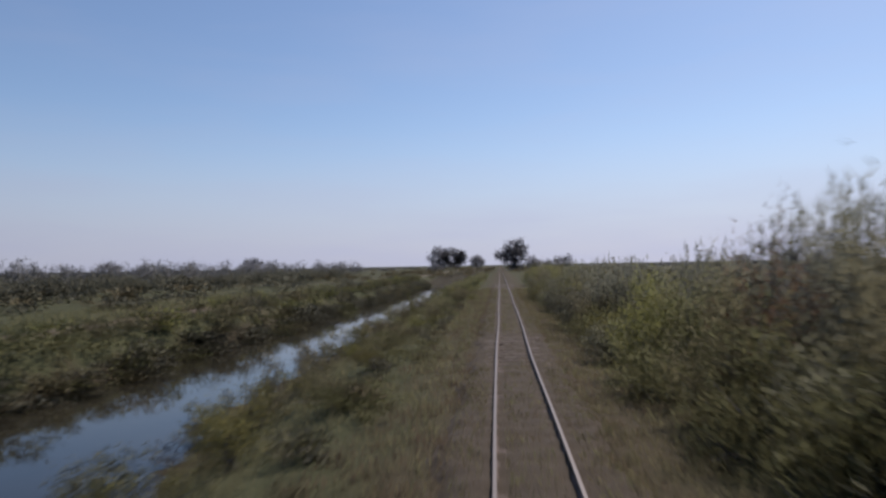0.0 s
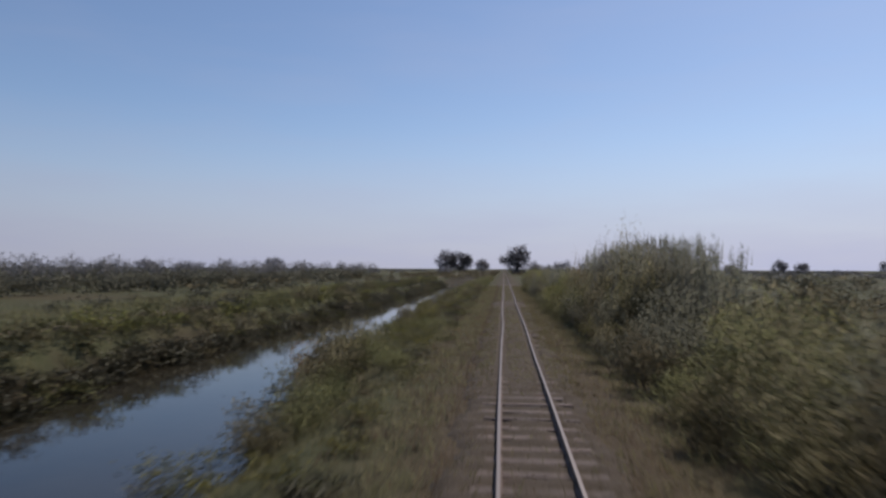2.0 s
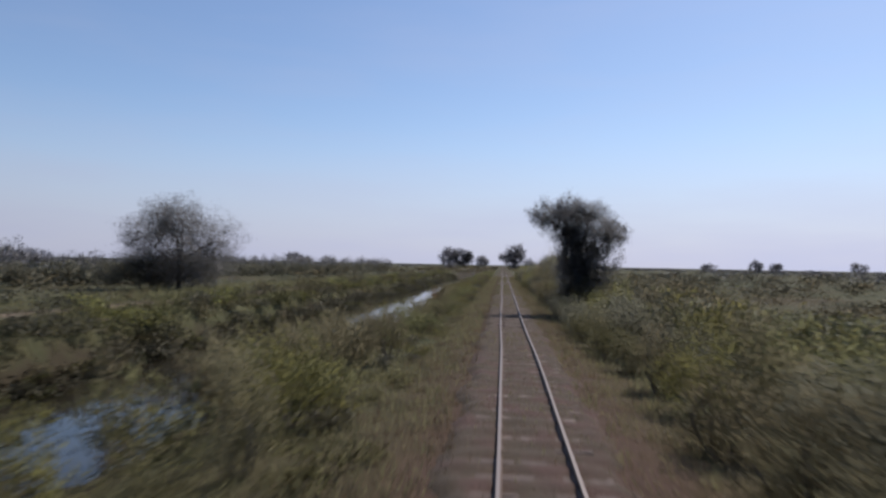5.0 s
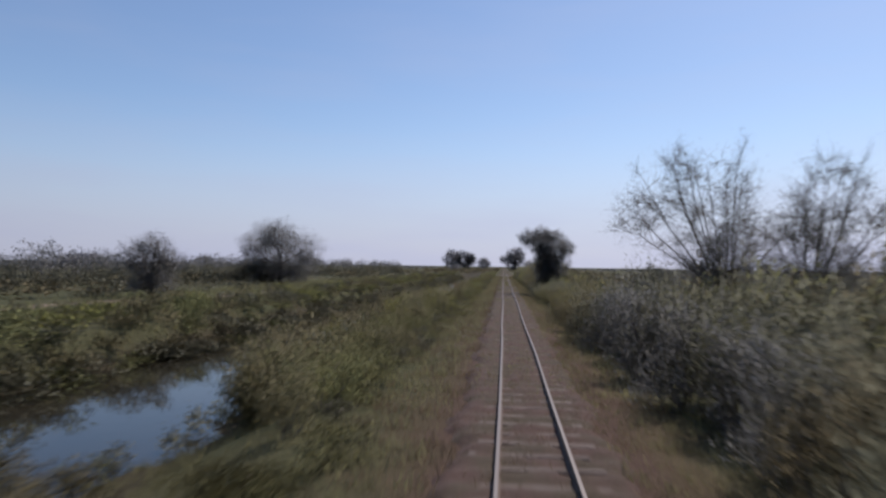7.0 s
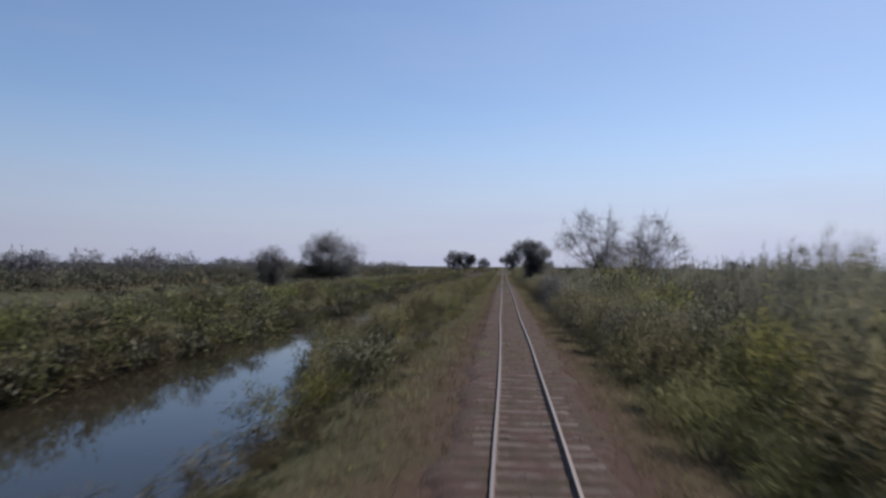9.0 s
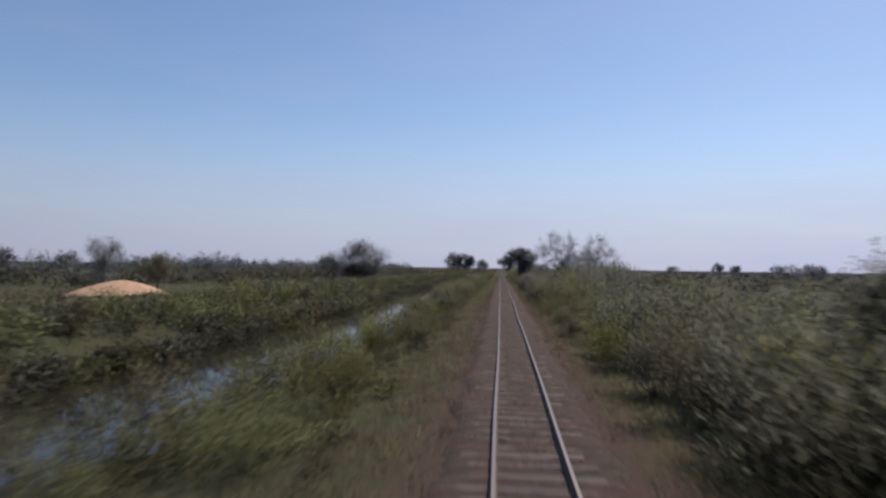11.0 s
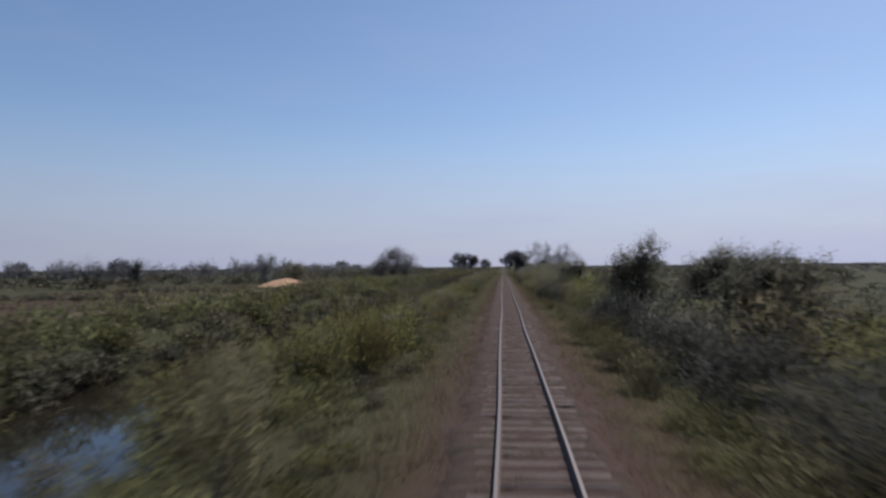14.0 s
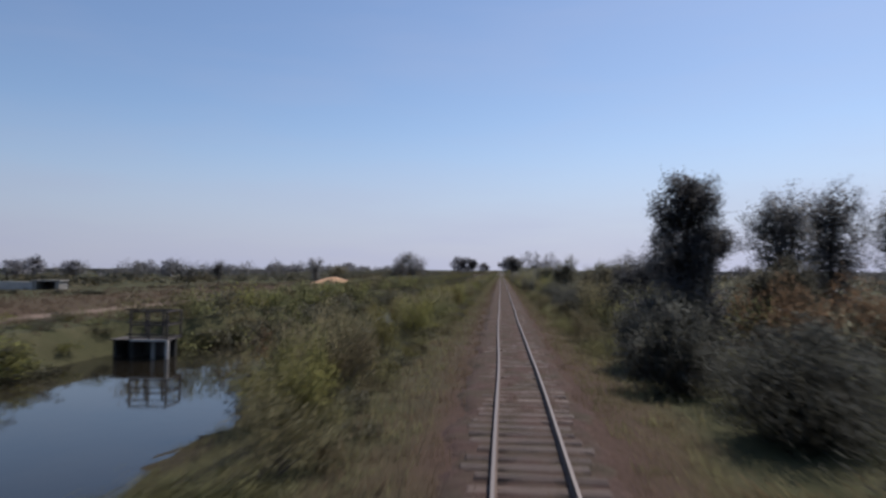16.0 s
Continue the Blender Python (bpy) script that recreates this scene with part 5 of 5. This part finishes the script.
# ---- sluice platform in the canal ----
def platform():
    """Deck on legs and shade-coloured walls, with posts and three handrails."""
    ob = root("sluice_platform", pose(-19.1, -217.2, 0), "small railed platform on concrete legs at the canal's edge", "platform")
    deck = -.88
    for k in range(10):
        bm = bmesh.new()
        x = -1.95 + k * .32
        add_box(bm, x, x + .30, -.85, .75, deck - .055, deck, .008)
        part_bm("board", bm, DECK, ob)
    for x in (.34, 1.10):
        bm = bmesh.new()
        add_box(bm, x, x + .17, -.8, -.6, -2.6, deck - .06, .02)
        part_bm("leg", bm, PALE if x > 1 else CONCRETE, ob, "stained concrete leg")
    # walls added to enclose the void, with its shade put in their colour
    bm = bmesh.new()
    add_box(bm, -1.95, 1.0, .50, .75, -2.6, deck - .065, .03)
    part_bm("back_wall", bm, SHADE_CONCRETE, ob, "added concrete wall below the deck, shade put in its colour")
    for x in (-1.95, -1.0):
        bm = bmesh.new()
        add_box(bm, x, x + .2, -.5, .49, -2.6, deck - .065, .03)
        part_bm("side_wall", bm, SHADE_CONCRETE, ob, "added concrete wall below the deck, shade put in its colour")
    bm = bmesh.new()
    add_box(bm, .52, 1.08, -.55, -.49, -1.75, deck - .07, .01)
    part_bm("sluice_gate", bm, STEEL, ob, "rusty steel gate")
    bm = bmesh.new()
    add_box(bm, -.75, 1.3, -.92, -.86, deck - .11, deck + .01, .01)
    part_bm("edge_beam", bm, PALE, ob, "pale concrete edge of the deck")
    for x in (-.78, .22, 1.22):
        for y in (-.80, .70):
            bm = bmesh.new()
            add_box(bm, x - .045, x + .045, y - .045, y + .045, deck + .002, deck + 1.5, .006)
            part_bm("post", bm, STEEL, ob)
    for z in (deck + 1.47, deck + .76, deck + .10):
        for y in (-.80, .70):
            bm = bmesh.new()
            add_box(bm, -1.9 if y > 0 else -.82, 1.26, y - .036, y + .036, z - .036, z + .036, .006)
            part_bm("handrail", bm, STEEL, ob)
        bm = bmesh.new()
        add_box(bm, 1.19, 1.25, -.75, .65, z - .036, z + .036, .006)
        part_bm("handrail", bm, STEEL, ob)


platform()


def culvert():
    """Concrete road culvert standing in the field."""
    ob = root("concrete_culvert", pose(-66.5, -160.5, -.35, 0, 0, 8), "pale weathered concrete culvert with a dark opening in the field", "culvert")
    bm = bmesh.new()
    add_box(bm, -9.5, -1.9, -.2, .2, -.3, 1.2, .03)
    part_bm("wing_wall", bm, PALE, ob)
    for x in (-1.9, 1.3):
        bm = bmesh.new()
        add_box(bm, x, x + .55, -.35, 2.2, -.3, 1.2, .03)
        part_bm("abutment", bm, CONCRETE, ob)
    bm = bmesh.new()
    add_box(bm, -2.1, 2.05, -.4, 2.3, 1.2, 1.42, .03)
    part_bm("slab", bm, CONCRETE, ob)
    # dark sheet added behind the opening to stand in for its shade
    bm = bmesh.new()
    add_box(bm, -1.9, 1.85, 2.25, 2.45, -.3, 1.2)
    part_bm("back_wall", bm, STEEL, ob, "dark wall put in as the shade of the opening")


culvert()
